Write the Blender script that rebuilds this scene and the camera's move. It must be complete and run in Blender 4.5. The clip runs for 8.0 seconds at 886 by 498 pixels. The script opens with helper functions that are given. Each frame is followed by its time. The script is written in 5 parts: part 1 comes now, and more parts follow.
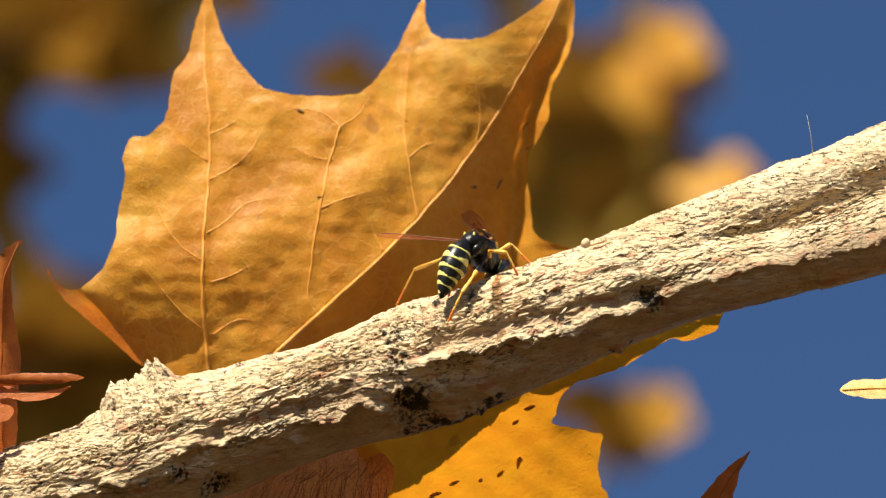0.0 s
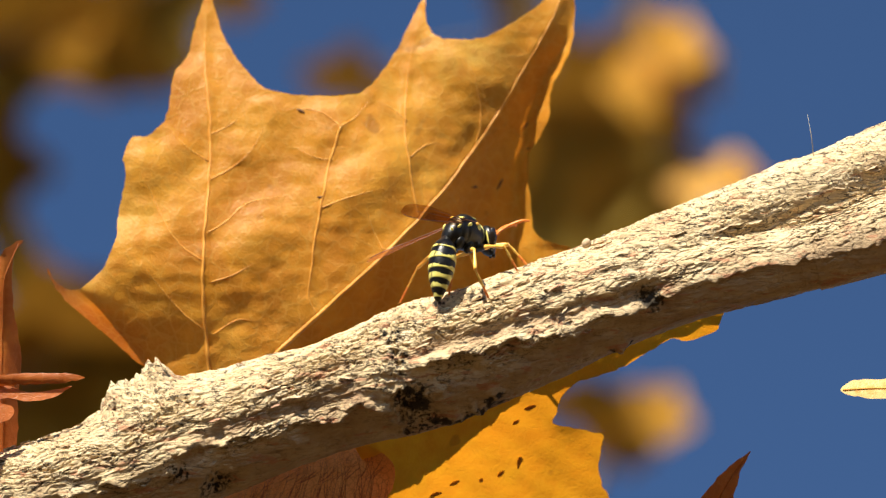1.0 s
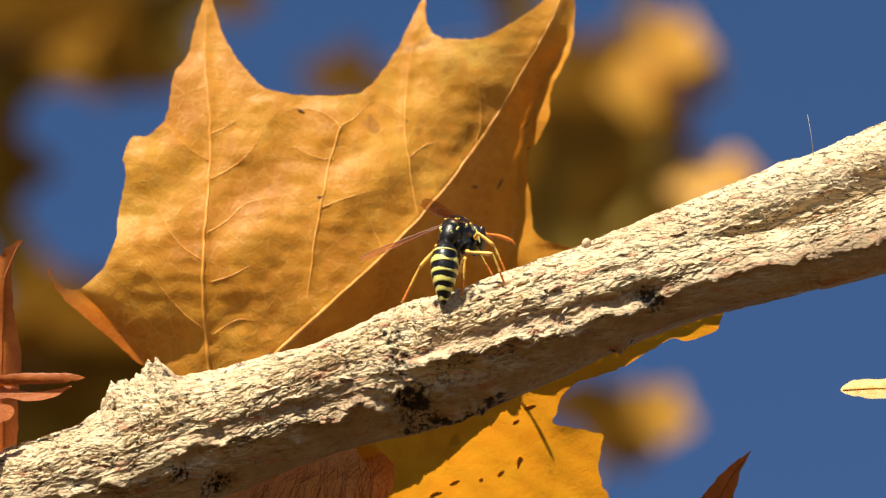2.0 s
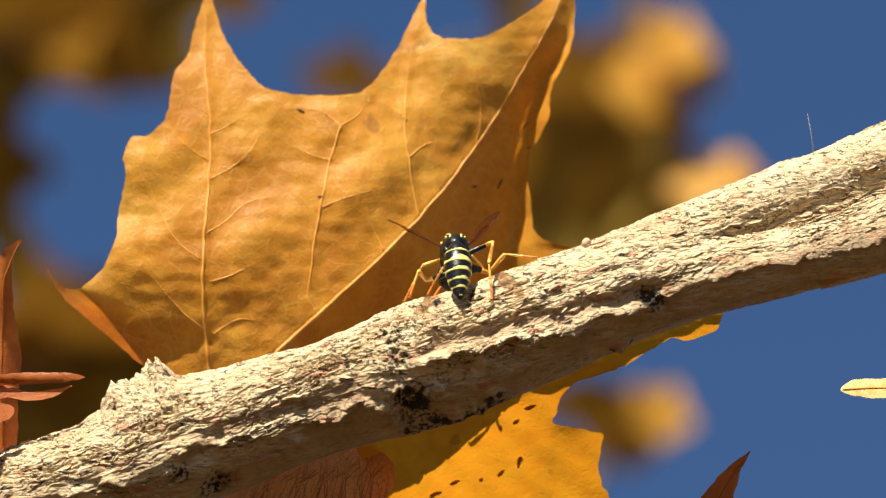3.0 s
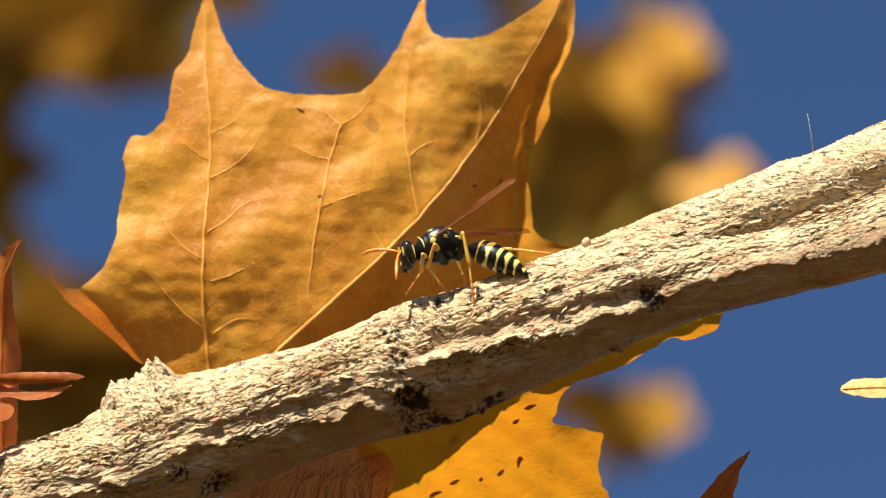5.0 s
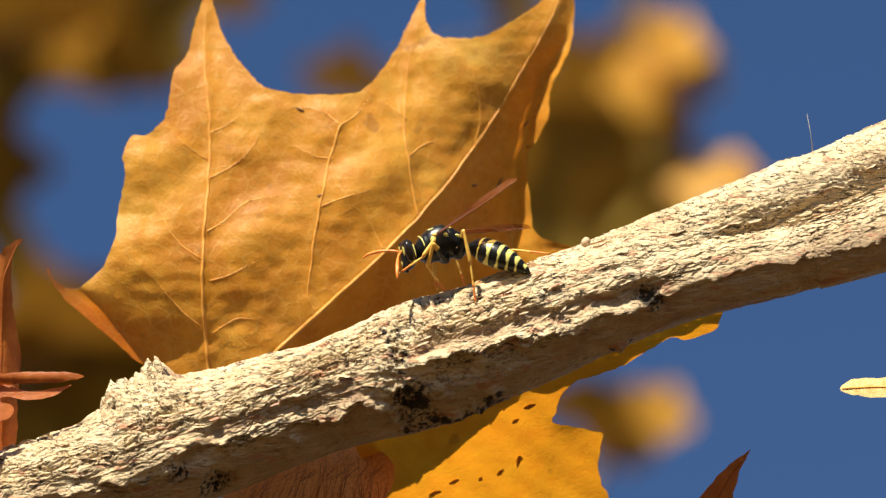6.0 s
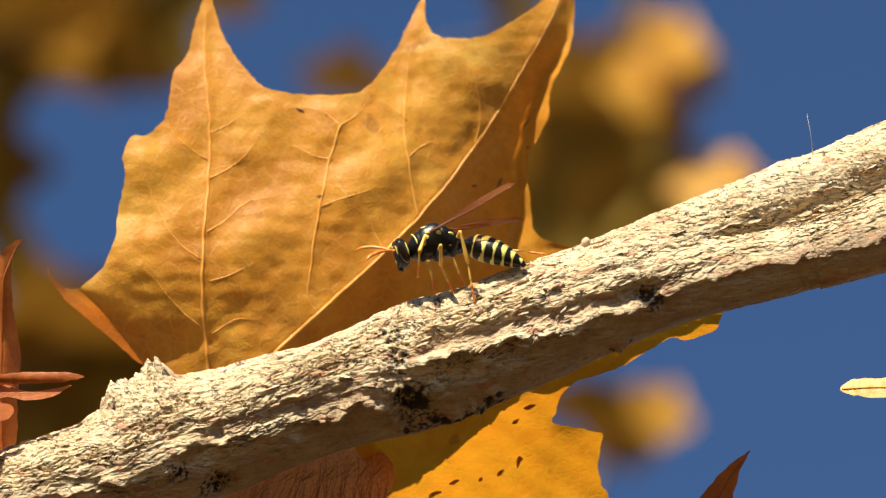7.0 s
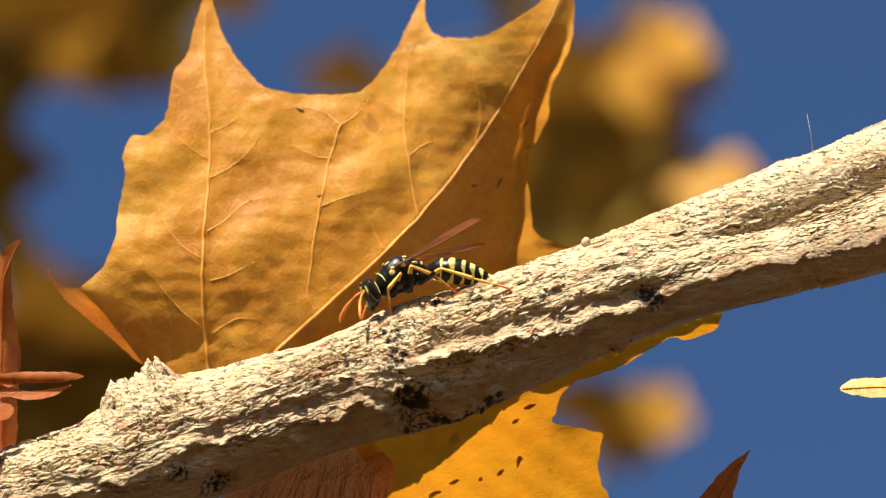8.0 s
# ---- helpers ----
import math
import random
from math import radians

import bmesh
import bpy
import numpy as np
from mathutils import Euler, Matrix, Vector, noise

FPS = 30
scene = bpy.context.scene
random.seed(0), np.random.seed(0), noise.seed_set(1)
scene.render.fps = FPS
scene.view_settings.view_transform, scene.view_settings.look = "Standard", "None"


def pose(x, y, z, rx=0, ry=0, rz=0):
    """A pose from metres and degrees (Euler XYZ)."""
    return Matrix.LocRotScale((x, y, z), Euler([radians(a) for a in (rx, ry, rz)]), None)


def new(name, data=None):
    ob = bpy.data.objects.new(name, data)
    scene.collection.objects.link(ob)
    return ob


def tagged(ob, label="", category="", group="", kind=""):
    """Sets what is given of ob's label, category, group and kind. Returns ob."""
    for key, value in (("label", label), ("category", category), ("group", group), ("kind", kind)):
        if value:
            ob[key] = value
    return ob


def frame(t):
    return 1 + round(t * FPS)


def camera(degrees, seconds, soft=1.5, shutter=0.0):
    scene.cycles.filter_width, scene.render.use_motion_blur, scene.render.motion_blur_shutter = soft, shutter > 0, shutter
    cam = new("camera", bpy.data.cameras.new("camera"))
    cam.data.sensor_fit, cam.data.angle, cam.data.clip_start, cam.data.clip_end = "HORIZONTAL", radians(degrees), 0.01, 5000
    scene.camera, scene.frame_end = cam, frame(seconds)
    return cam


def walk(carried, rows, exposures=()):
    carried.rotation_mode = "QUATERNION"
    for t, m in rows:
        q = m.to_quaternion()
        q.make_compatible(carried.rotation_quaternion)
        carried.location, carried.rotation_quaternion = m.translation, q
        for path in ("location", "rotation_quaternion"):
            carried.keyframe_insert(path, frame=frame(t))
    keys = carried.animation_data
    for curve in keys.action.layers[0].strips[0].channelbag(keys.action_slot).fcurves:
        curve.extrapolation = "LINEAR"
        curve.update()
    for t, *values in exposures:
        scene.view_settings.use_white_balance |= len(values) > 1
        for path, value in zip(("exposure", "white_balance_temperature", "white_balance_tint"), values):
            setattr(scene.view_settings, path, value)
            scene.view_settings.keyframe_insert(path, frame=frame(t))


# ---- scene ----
# Everything is laid out in millimetres in the frame of the view (x to the side,
# y away, z up the picture), which is tilted back against the world.
TILT = 45.0
MM = 0.001
RIG = Matrix.Translation((0.0, 0.0, 2.1)) @ pose(0, 0, 0, TILT)
REACH = 0.672


def aim(side, up):
    """The camera's pose with a small turn in degrees."""
    return RIG @ Matrix.Translation((0, -REACH, 0)) @ pose(0, 0, 0, 90 + up, 0, -side)


cam = camera(10.0, 8.0, soft=1.35)
walk(cam, [
    (0.0, aim(0.0, 0.0)), (0.5, aim(-0.006, 0.0)), (1.5, aim(-0.006, 0.0)), (3.0, aim(-0.006, -0.006)),
    (4.5, aim(-0.006, -0.008)), (6.0, aim(0.0, -0.014)), (7.0, aim(0.0, -0.011)), (7.5, aim(0.0, -0.017)), (8.0, aim(0.0, -0.014))],
    exposures=[(0.0, 1.08, 5780, 10), (8.0, 1.08, 5780, 10)])
cam.data.dof.use_dof = True
cam.data.dof.focus_distance = REACH - 0.001
cam.data.dof.aperture_fstop = 23.0

# ---- light ----
SUN_WAY = (RIG.to_3x3() @ Vector((-0.28, -0.19, 1.0))).normalized()
world = bpy.data.worlds.new("sky")
scene.world = world
world.use_nodes = True
wn = world.node_tree
sky = wn.nodes.new("ShaderNodeTexSky")
sky.sky_type = "NISHITA"
sky.sun_disc = False
sky.sun_elevation = math.asin(SUN_WAY.z)
sky.sun_rotation = math.atan2(SUN_WAY.x, SUN_WAY.y)
sky.air_density, sky.dust_density, sky.ozone_density = 0.9, 0.0, 4.5
wn.links.new(sky.outputs[0], wn.nodes["Background"].inputs[0])
wn.nodes["Background"].inputs[1].default_value = 0.05
sun_data = bpy.data.lights.new("sun", "SUN")
sun_data.energy, sun_data.angle, sun_data.color = 5.0, radians(0.5), (1.0, 0.86, 0.63)
sun = new("sun", sun_data)
sun.matrix_world = Matrix.Translation((0, 0, 6)) @ SUN_WAY.to_track_quat("Z", "Y").to_matrix().to_4x4()


# ---- helpers of this scene ----
def link_mesh(name, verts, faces, mats, matrix=None, smooth=True, slots=None):
    me = bpy.data.meshes.new(name)
    me.from_pydata([tuple(v) for v in verts], [], [tuple(f) for f in faces])
    for m in mats:
        me.materials.append(m)
    if slots is not None:
        me.polygons.foreach_set("material_index", slots)
    if smooth:
        me.polygons.foreach_set("use_smooth", [True] * len(me.polygons))
    me.update()
    ob = new(name, me)
    if matrix is not None:
        ob.matrix_basis = matrix
    return ob


def part_of(ob, parent, label=""):
    ob.parent = parent
    if label:
        tagged(ob, label)
    return ob


def catmull(points, step, closed=False):
    """A smooth line through points, with about step between its points."""
    p = np.array(points, float)
    n = len(p)
    out = []
    for i in range(n if closed else n - 1):
        if closed:
            a, b, c, d = p[(i - 1) % n], p[i], p[(i + 1) % n], p[(i + 2) % n]
        else:
            b, c = p[i], p[i + 1]
            a = p[i - 1] if i else 2 * b - c
            d = p[i + 2] if i + 2 < n else 2 * c - b
        k = max(1, int(np.linalg.norm(c - b) / step))
        for j in range(k):
            t = j / k
            out.append(0.5 * (2 * b + (c - a) * t + (2 * a - 5 * b + 4 * c - d) * t * t + (3 * b - a - 3 * c + d) * t ** 3))
    if not closed:
        out.append(p[-1])
    return np.array(out)


def value_noise(p, seed=0):
    """Smooth noise in -1 to 1 at the rows of p."""
    p = np.asarray(p, float)
    i = np.floor(p).astype(np.int64)
    f = p - i
    f = f * f * f * (f * (f * 6 - 15) + 10)

    def corner(dx, dy, dz):
        h = ((i[:, 0] + dx) * 374761393 + (i[:, 1] + dy) * 668265263 + (i[:, 2] + dz) * 2147483647 + seed * 974634777) & 0xFFFFFFFF
        h = ((h ^ (h >> 13)) * 1274126177) & 0xFFFFFFFF
        h = ((h ^ (h >> 15)) * 2246822519) & 0xFFFFFFFF
        return ((h ^ (h >> 16)) & 0xFFFFFF) / 8388607.5 - 1

    out = 0
    for dx in (0, 1):
        for dy in (0, 1):
            for dz in (0, 1):
                w = (f[:, 0] if dx else 1 - f[:, 0]) * (f[:, 1] if dy else 1 - f[:, 1]) * (f[:, 2] if dz else 1 - f[:, 2])
                out = out + w * corner(dx, dy, dz)
    return out


def fractal(p, octaves=3, seed=0):
    p = np.asarray(p, float)
    out, amp = 0, 1.0
    for k in range(octaves):
        out = out + amp * value_noise(p * 2.03 ** k + 17.3 * k, seed + k)
        amp *= 0.5
    return out


def plates(p, seed=0):
    """Cells of scattered points: how near the border, and a number from 0 to 1 for each cell."""
    p = np.asarray(p, float)
    base = np.floor(p).astype(np.int64)
    f1 = np.full(len(p), 9.0)
    f2 = np.full(len(p), 9.0)
    ident = np.zeros(len(p))
    for dx in (-1, 0, 1):
        for dy in (-1, 0, 1):
            for dz in (-1, 0, 1):
                c = base + (dx, dy, dz)
                h = (c[:, 0] * 374761393 + c[:, 1] * 668265263 + c[:, 2] * 2147483647 + seed * 974634777) & 0xFFFFFFFF
                h = ((h ^ (h >> 13)) * 1274126177) & 0xFFFFFFFF
                h = ((h ^ (h >> 15)) * 2246822519) & 0xFFFFFFFF
                h = h ^ (h >> 16)
                q = c + np.stack((h & 1023, (h >> 10) & 1023, (h >> 20) & 1023), 1) / 1023.0
                d = np.sqrt(((p - q) ** 2).sum(1))
                closer = d < f1
                f2 = np.where(closer, f1, np.minimum(f2, d))
                ident = np.where(closer, ((h * 40503) & 0xFFFF) / 65535.0, ident)
                f1 = np.where(closer, d, f1)
    return f2 - f1, ident


def softplus(x, k):
    return np.logaddexp(0, np.asarray(x, float) / k) * k


def tube(name, line, radii, mats, matrix=None, sides=8, flat=1.0):
    """A tapered, round-ended tube along a line of points."""
    line = np.array(line, float)
    n = len(line)
    radii = np.interp(np.linspace(0, 1, n), np.linspace(0, 1, len(radii)), radii)
    way = np.gradient(line, axis=0)
    way /= np.linalg.norm(way, axis=1)[:, None] + 1e-12
    ref = np.array((0.0, 1.0, 0.0)) if abs(way[0][1]) < 0.8 else np.array((1.0, 0.0, 0.0))
    verts, faces = [], []
    for c, w, r in zip(line, way, radii):
        a = np.cross(w, ref)
        a /= np.linalg.norm(a)
        b = np.cross(w, a)
        ref = -b if np.dot(-b, ref) > 0 else b
        for k in range(sides):
            t = 2 * math.pi * k / sides
            verts.append(c + r * (math.cos(t) * a + flat * math.sin(t) * b))
    for i in range(n - 1):
        for k in range(sides):
            k2 = (k + 1) % sides
            faces.append((i * sides + k, i * sides + k2, (i + 1) * sides + k2, (i + 1) * sides + k))
    verts += [line[0] - way[0] * radii[0] * 0.6, line[-1] + way[-1] * radii[-1] * 0.6]
    for k in range(sides):
        k2 = (k + 1) % sides
        faces.append((n * sides, k2, k))
        faces.append((n * sides + 1, (n - 1) * sides + k, (n - 1) * sides + k2))
    return link_mesh(name, verts, faces, mats, matrix)


# ---- materials ----
class Nodes:
    """Short writing for node trees."""

    def __init__(self, name):
        self.mat = bpy.data.materials.new(name)
        self.mat.use_nodes = True
        self.tree = self.mat.node_tree
        self.tree.nodes.clear()
        self.out = self.tree.nodes.new("ShaderNodeOutputMaterial")
        self.coord = self.add("ShaderNodeTexCoord").outputs["Object"]

    def add(self, kind, **inputs):
        node = self.tree.nodes.new(kind)
        for key, value in inputs.items():
            self.put(node, key.replace("_", " "), value)
        return node

    def put(self, node, key, value):
        if isinstance(value, bpy.types.NodeSocket):
            self.tree.links.new(value, node.inputs[key])
        else:
            node.inputs[key].default_value = value

    def stretch(self, scale, turn=(0, 0, 0), shift=(0, 0, 0)):
        node = self.add("ShaderNodeMapping", Vector=self.coord)
        node.inputs["Scale"].default_value = scale
        node.inputs["Rotation"].default_value = turn
        node.inputs["Location"].default_value = shift
        return node.outputs[0]

    def noise(self, vector, scale, detail=3.0, rough=0.55, warp=0.0):
        node = self.add("ShaderNodeTexNoise", Vector=vector, Scale=scale, Detail=detail, Roughness=rough, Distortion=warp)
        return node.outputs["Fac"]

    def edges(self, vector, scale, jitter=1.0):
        node = self.tree.nodes.new("ShaderNodeTexVoronoi")
        node.feature = "DISTANCE_TO_EDGE"
        self.put(node, "Vector", vector)
        self.put(node, "Scale", scale)
        self.put(node, "Randomness", jitter)
        return node.outputs["Distance"]

    def ramp(self, value, *stops):
        node = self.add("ShaderNodeValToRGB", Fac=value)
        r = node.color_ramp
        while len(r.elements) < len(stops):
            r.elements.new(0.5)
        for e, (pos, col) in zip(r.elements, stops):
            e.position = pos
            e.color = (*col, 1) if len(col) == 3 else col
        return node.outputs["Color"]

    def step(self, value, lo, hi):
        node = self.tree.nodes.new("ShaderNodeMapRange")
        node.interpolation_type = "SMOOTHSTEP"
        for key, v in (("Value", value), ("From Min", lo), ("From Max", hi)):
            self.put(node, key, v)
        return node.outputs["Result"]

    def math(self, how, a, b=0.0):
        node = self.tree.nodes.new("ShaderNodeMath")
        node.operation = how
        self.put(node, 0, a)
        self.put(node, 1, b)
        return node.outputs[0]

    def mix(self, fac, a, b, how="MIX"):
        node = self.tree.nodes.new("ShaderNodeMix")
        node.data_type, node.blend_type = "RGBA", how
        self.put(node, 0, fac)
        for socket, v in ((6, a), (7, b)):
            if isinstance(v, tuple) and len(v) == 3:
                v = (*v, 1)
            self.put(node, socket, v)
        return node.outputs[2]

    def bump(self, height, strength, distance, after=None):
        node = self.add("ShaderNodeBump", Height=height, Strength=strength, Distance=distance)
        if after is not None:
            self.put(node, "Normal", after)
        return node.outputs[0]

    def near(self, place, radius, spread=0.5, scale=900.0):
        """1 close to a place (in metres, in the object's space), 0 beyond radius, with a ragged border."""
        sub = self.tree.nodes.new("ShaderNodeVectorMath")
        sub.operation = "DISTANCE"
        self.put(sub, 0, self.coord)
        sub.inputs[1].default_value = place
        ragged = self.noise(self.coord, scale, 4.0, 0.65)
        d = self.math("MULTIPLY_ADD", ragged, radius * spread)
        d.node.inputs[2].default_value = -radius * spread * 0.5
        d = self.math("ADD", sub.outputs["Value"], d)
        return self.step(d, radius, radius * 0.55)

    def zone(self, places):
        """1 inside soft round patches given as (place, radius) in metres, 0 outside, with a wavering border."""
        waver = self.noise(self.coord, 260.0, 4.0, 0.6)
        total = None
        for place, radius in places:
            sub = self.tree.nodes.new("ShaderNodeVectorMath")
            sub.operation = "DISTANCE"
            self.put(sub, 0, self.coord)
            sub.inputs[1].default_value = place
            shifted = self.math("MULTIPLY_ADD", waver, radius * 1.6)
            shifted.node.inputs[2].default_value = -radius * 0.8
            f = self.step(self.math("ADD", sub.outputs["Value"], shifted), radius, radius * 0.1)
            total = f if total is None else self.math("MAXIMUM", total, f)
        return total

    def finish(self, shader):
        self.tree.links.new(shader, self.out.inputs["Surface"])
        return self.mat

    def plain(self, color, rough=0.5, normal=None, spec=0.5, **more):
        node = self.add("ShaderNodeBsdfPrincipled")
        if isinstance(color, tuple) and len(color) == 3:
            color = (*color, 1)
        self.put(node, "Base Color", color)
        self.put(node, "Roughness", rough)
        self.put(node, "Specular IOR Level", spec)
        if normal is not None:
            self.put(node, "Normal", normal)
        for key, v in more.items():
            self.put(node, key.replace("_", " "), v)
        return node.outputs[0]


def bark_material():
    n = Nodes("bark")
    lay = n.stretch((0.22, 1, 1), (0, radians(22), 0))
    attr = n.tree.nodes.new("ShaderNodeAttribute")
    attr.attribute_name = "shaded_bark"
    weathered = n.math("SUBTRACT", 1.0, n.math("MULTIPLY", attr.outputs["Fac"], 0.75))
    torn = n.add("ShaderNodeVectorMath")
    torn.operation = "MULTIPLY_ADD"
    n.put(torn, 0, n.add("ShaderNodeTexNoise", Vector=n.coord, Scale=900.0, Detail=3.0).outputs["Color"])
    torn.inputs[1].default_value = (0.0009, 0.0009, 0.0009)
    n.put(torn, 2, lay)
    flake = n.edges(torn.outputs[0], 1700)
    flake2 = n.edges(torn.outputs[0], 3300)
    patchy = n.noise(n.coord, 420, 3, 0.6)
    split = n.math("MULTIPLY", n.step(flake, 0.065, 0.02), n.step(patchy, 0.45, 0.55))
    split2 = n.math("MULTIPLY", n.step(flake2, 0.09, 0.03), n.step(n.noise(n.coord, 700, 3, 0.6), 0.55, 0.62))
    grain = n.noise(lay, 1500, 6, 0.65, 0.6)
    fine = n.noise(lay, 4200, 4, 0.6)
    tone = n.noise(n.coord, 190, 4, 0.6)
    col = n.ramp(tone, (0.28, (0.42, 0.28, 0.16)), (0.44, (0.64, 0.49, 0.28)), (0.72, (0.73, 0.585, 0.37)))
    # shade painted as brown on the underside; the hollows are browner bark
    shade_mix = n.math("MULTIPLY", attr.outputs["Fac"], n.ramp(n.noise(lay, 500, 4, 0.6), (0.3, (0.35,) * 3), (0.7, (0.75,) * 3)))
    col = n.mix(shade_mix, col, (0.32, 0.20, 0.115))
    col = n.mix(n.math("MULTIPLY", n.step(grain, 0.42, 0.30), 0.5), col, (0.20, 0.13, 0.085))
    cracks = n.math("MAXIMUM", n.math("MULTIPLY", split, 0.92), n.math("MULTIPLY", split2, 0.45))
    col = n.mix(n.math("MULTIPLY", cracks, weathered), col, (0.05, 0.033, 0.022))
    red = n.math("MULTIPLY", n.step(n.noise(lay, 900, 4, 0.6), 0.58, 0.64), 0.7)
    col = n.mix(red, col, (0.44, 0.19, 0.10))
    dark = None
    for place, radius in BARK_STAINS:
        d = n.near(place, radius, 0.9)
        dark = d if dark is None else n.math("MAXIMUM", dark, d)
    dark = n.math("MULTIPLY", dark, n.step(n.noise(n.coord, 1300, 4, 0.6), 0.44, 0.58))
    for place, radius in BARK_PITS:
        dark = n.math("MAXIMUM", dark, n.math("MULTIPLY", n.near(place, radius, 2.6, 1100.0), 0.93))
    col = n.mix(dark, col, (0.018, 0.015, 0.013))
    dash = n.math("MULTIPLY", n.step(n.noise(lay, 2300, 2, 0.5, 0.3), 0.385, 0.34), weathered)
    col = n.mix(n.math("MULTIPLY", dash, 0.85), col, (0.045, 0.03, 0.02))
    nor = n.bump(n.math("MINIMUM", flake, 0.10), 0.6, 0.0007)
    nor = n.bump(dash, 0.8, -0.0003, nor)
    nor = n.bump(grain, 0.8, 0.0003, nor)
    nor = n.bump(fine, 0.5, 0.00012, nor)
    return n.finish(n.plain(col, 0.85, nor, 0.25))


def leaf_material(name, main, light, dark, spot, thin=0.35, rough=0.42, net=(0.0, 0.0, 0.0), net_amount=0.25, net_size=520.0, gloss=0.45, smudges=(), pale=(), dull=()):
    """A dry leaf: mottled colour, a fine net of veins with relief, spots; light comes through it."""
    n = Nodes(name)
    blotch = n.noise(n.coord, 75, 4, 0.6, 0.4)
    mott = n.noise(n.coord, 420, 5, 0.6)
    col = n.ramp(blotch, (0.30, dark), (0.50, main), (0.70, light))
    # paler pigment, and on the golden leaf painted highlights too
    if pale:
        col = n.mix(n.math("MULTIPLY", n.zone(pale), 0.75), col, (0.86, 0.55, 0.10))
    if dull:
        col = n.mix(n.math("MULTIPLY", n.zone(dull), 0.45), col, (0.43, 0.175, 0.014))
    col = n.mix(n.math("MULTIPLY", n.step(mott, 0.42, 0.70), 0.45), col, dark)
    warped = n.add("ShaderNodeVectorMath")
    warped.operation = "MULTIPLY_ADD"
    jitter = n.add("ShaderNodeTexNoise", Vector=n.coord, Scale=300.0)
    n.put(warped, 0, jitter.outputs["Color"])
    warped.inputs[1].default_value = (0.0014, 0.0014, 0.0014)
    n.put(warped, 2, n.coord)
    big = n.edges(warped.outputs[0], net_size)
    small = n.edges(warped.outputs[0], net_size * 3.1)
    line = n.step(big, 0.085, 0.015)
    line2 = n.step(small, 0.12, 0.02)
    col = n.mix(n.math("MULTIPLY", line, net_amount), col, net)
    col = n.mix(n.math("MULTIPLY", line2, net_amount * 0.45), col, net)
    spots = n.step(n.noise(n.coord, 260, 2, 0.4), 0.69, 0.76)
    col = n.mix(n.math("MULTIPLY", spots, 0.35), col, spot)
    for place, radius in smudges:
        col = n.mix(n.math("MULTIPLY", n.near(place, radius, 1.1), 0.6), col, spot)
    nor = n.bump(mott, 0.4, 0.0003)
    nor = n.bump(line, 0.12, 0.0001, nor)
    nor = n.bump(line2, 0.22, 0.00008, nor)
    nor = n.bump(n.noise(n.coord, 2600, 3, 0.6), 0.35, 0.00012, nor)
    front = n.plain(col, n.ramp(mott, (0.3, (rough - 0.08,) * 3), (0.7, (rough + 0.15,) * 3)), nor, gloss)
    through_col = n.mix(1.0, col, (1.0, 0.72, 0.40), "MULTIPLY")
    back = n.add("ShaderNodeBsdfTranslucent", Color=through_col, Normal=nor).outputs[0]
    node = n.add("ShaderNodeMixShader")
    node.inputs[0].default_value = thin
    n.tree.links.new(front, node.inputs[1])
    n.tree.links.new(back, node.inputs[2])
    return n.finish(node.outputs[0])


def plain_material(name, a, b, scale, rough=0.5, spec=0.5, bump=0.0, **more):
    """Two tones mixed by a noise, with a little relief."""
    n = Nodes(name)
    f = n.noise(n.coord, scale, 4, 0.6)
    nor = n.bump(f, 0.6, bump) if bump else None
    return n.finish(n.plain(n.ramp(f, (0.35, a), (0.65, b)), rough, nor, spec, **more))


BARK_STAINS = [(tuple(v * MM for v in p), r * MM) for p, r in (
    ((-4.4, -6.0, -19.3), 4.0), ((-5.9, -7.0, -15.1), 2.6), ((-7.0, -6.0, -11.4), 2.0), ((-2.9, -3.0, -22.3), 4.0), ((3.4, -1.0, -21.3), 4.0), ((6.8, -1.0, -19.8), 3.0),
    ((-0.7, -3.0, -6.6), 1.7), ((-29.7, -5.0, -31.3), 3.0), ((-34.8, -7.0, -29.2), 2.0), ((22.9, -1.0, -13.3), 2.0), ((4.5, -4.0, -6.3), 1.6), ((24.3, -3.0, 0.7), 1.2),
    ((-8.6, -3.0, -9.3), 1.1), ((30.5, -5.5, -2.0), 1.0), ((-43.2, -1.5, -17.8), 0.9))]
BARK_PITS = [(tuple(v * MM for v in p), r * MM) for p, r in (
    ((-3.2, -6.2, -20.6), 2.0), ((-4.7, -7.7, -18.5), 1.2), ((-0.9, -4.0, -22.5), 1.3), ((0.4, -3.6, -22.8), 1.2), ((1.9, -3.3, -22.4), 1.3), ((3.4, -3.2, -21.9), 1.2), ((4.8, -3.4, -21.2), 1.3), ((6.2, -4.0, -20.2), 1.2), ((7.4, -4.6, -19.2), 1.0),
    ((27.2, -6.4, -6.6), 2.0), ((28.6, -6.6, -7.6), 0.6), ((-36.9, -1.5, -16.8), 1.2), ((-37.0, -3.0, -18.6), 0.8), ((-28.8, -4.5, -31.4), 1.5), ((22.4, -3.4, -13.3), 0.7), ((23.6, -3.2, -12.9), 0.8), ((24.6, -3.2, -12.4), 0.6), ((-4.8, -8.2, -15.4), 0.7))]
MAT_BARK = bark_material()
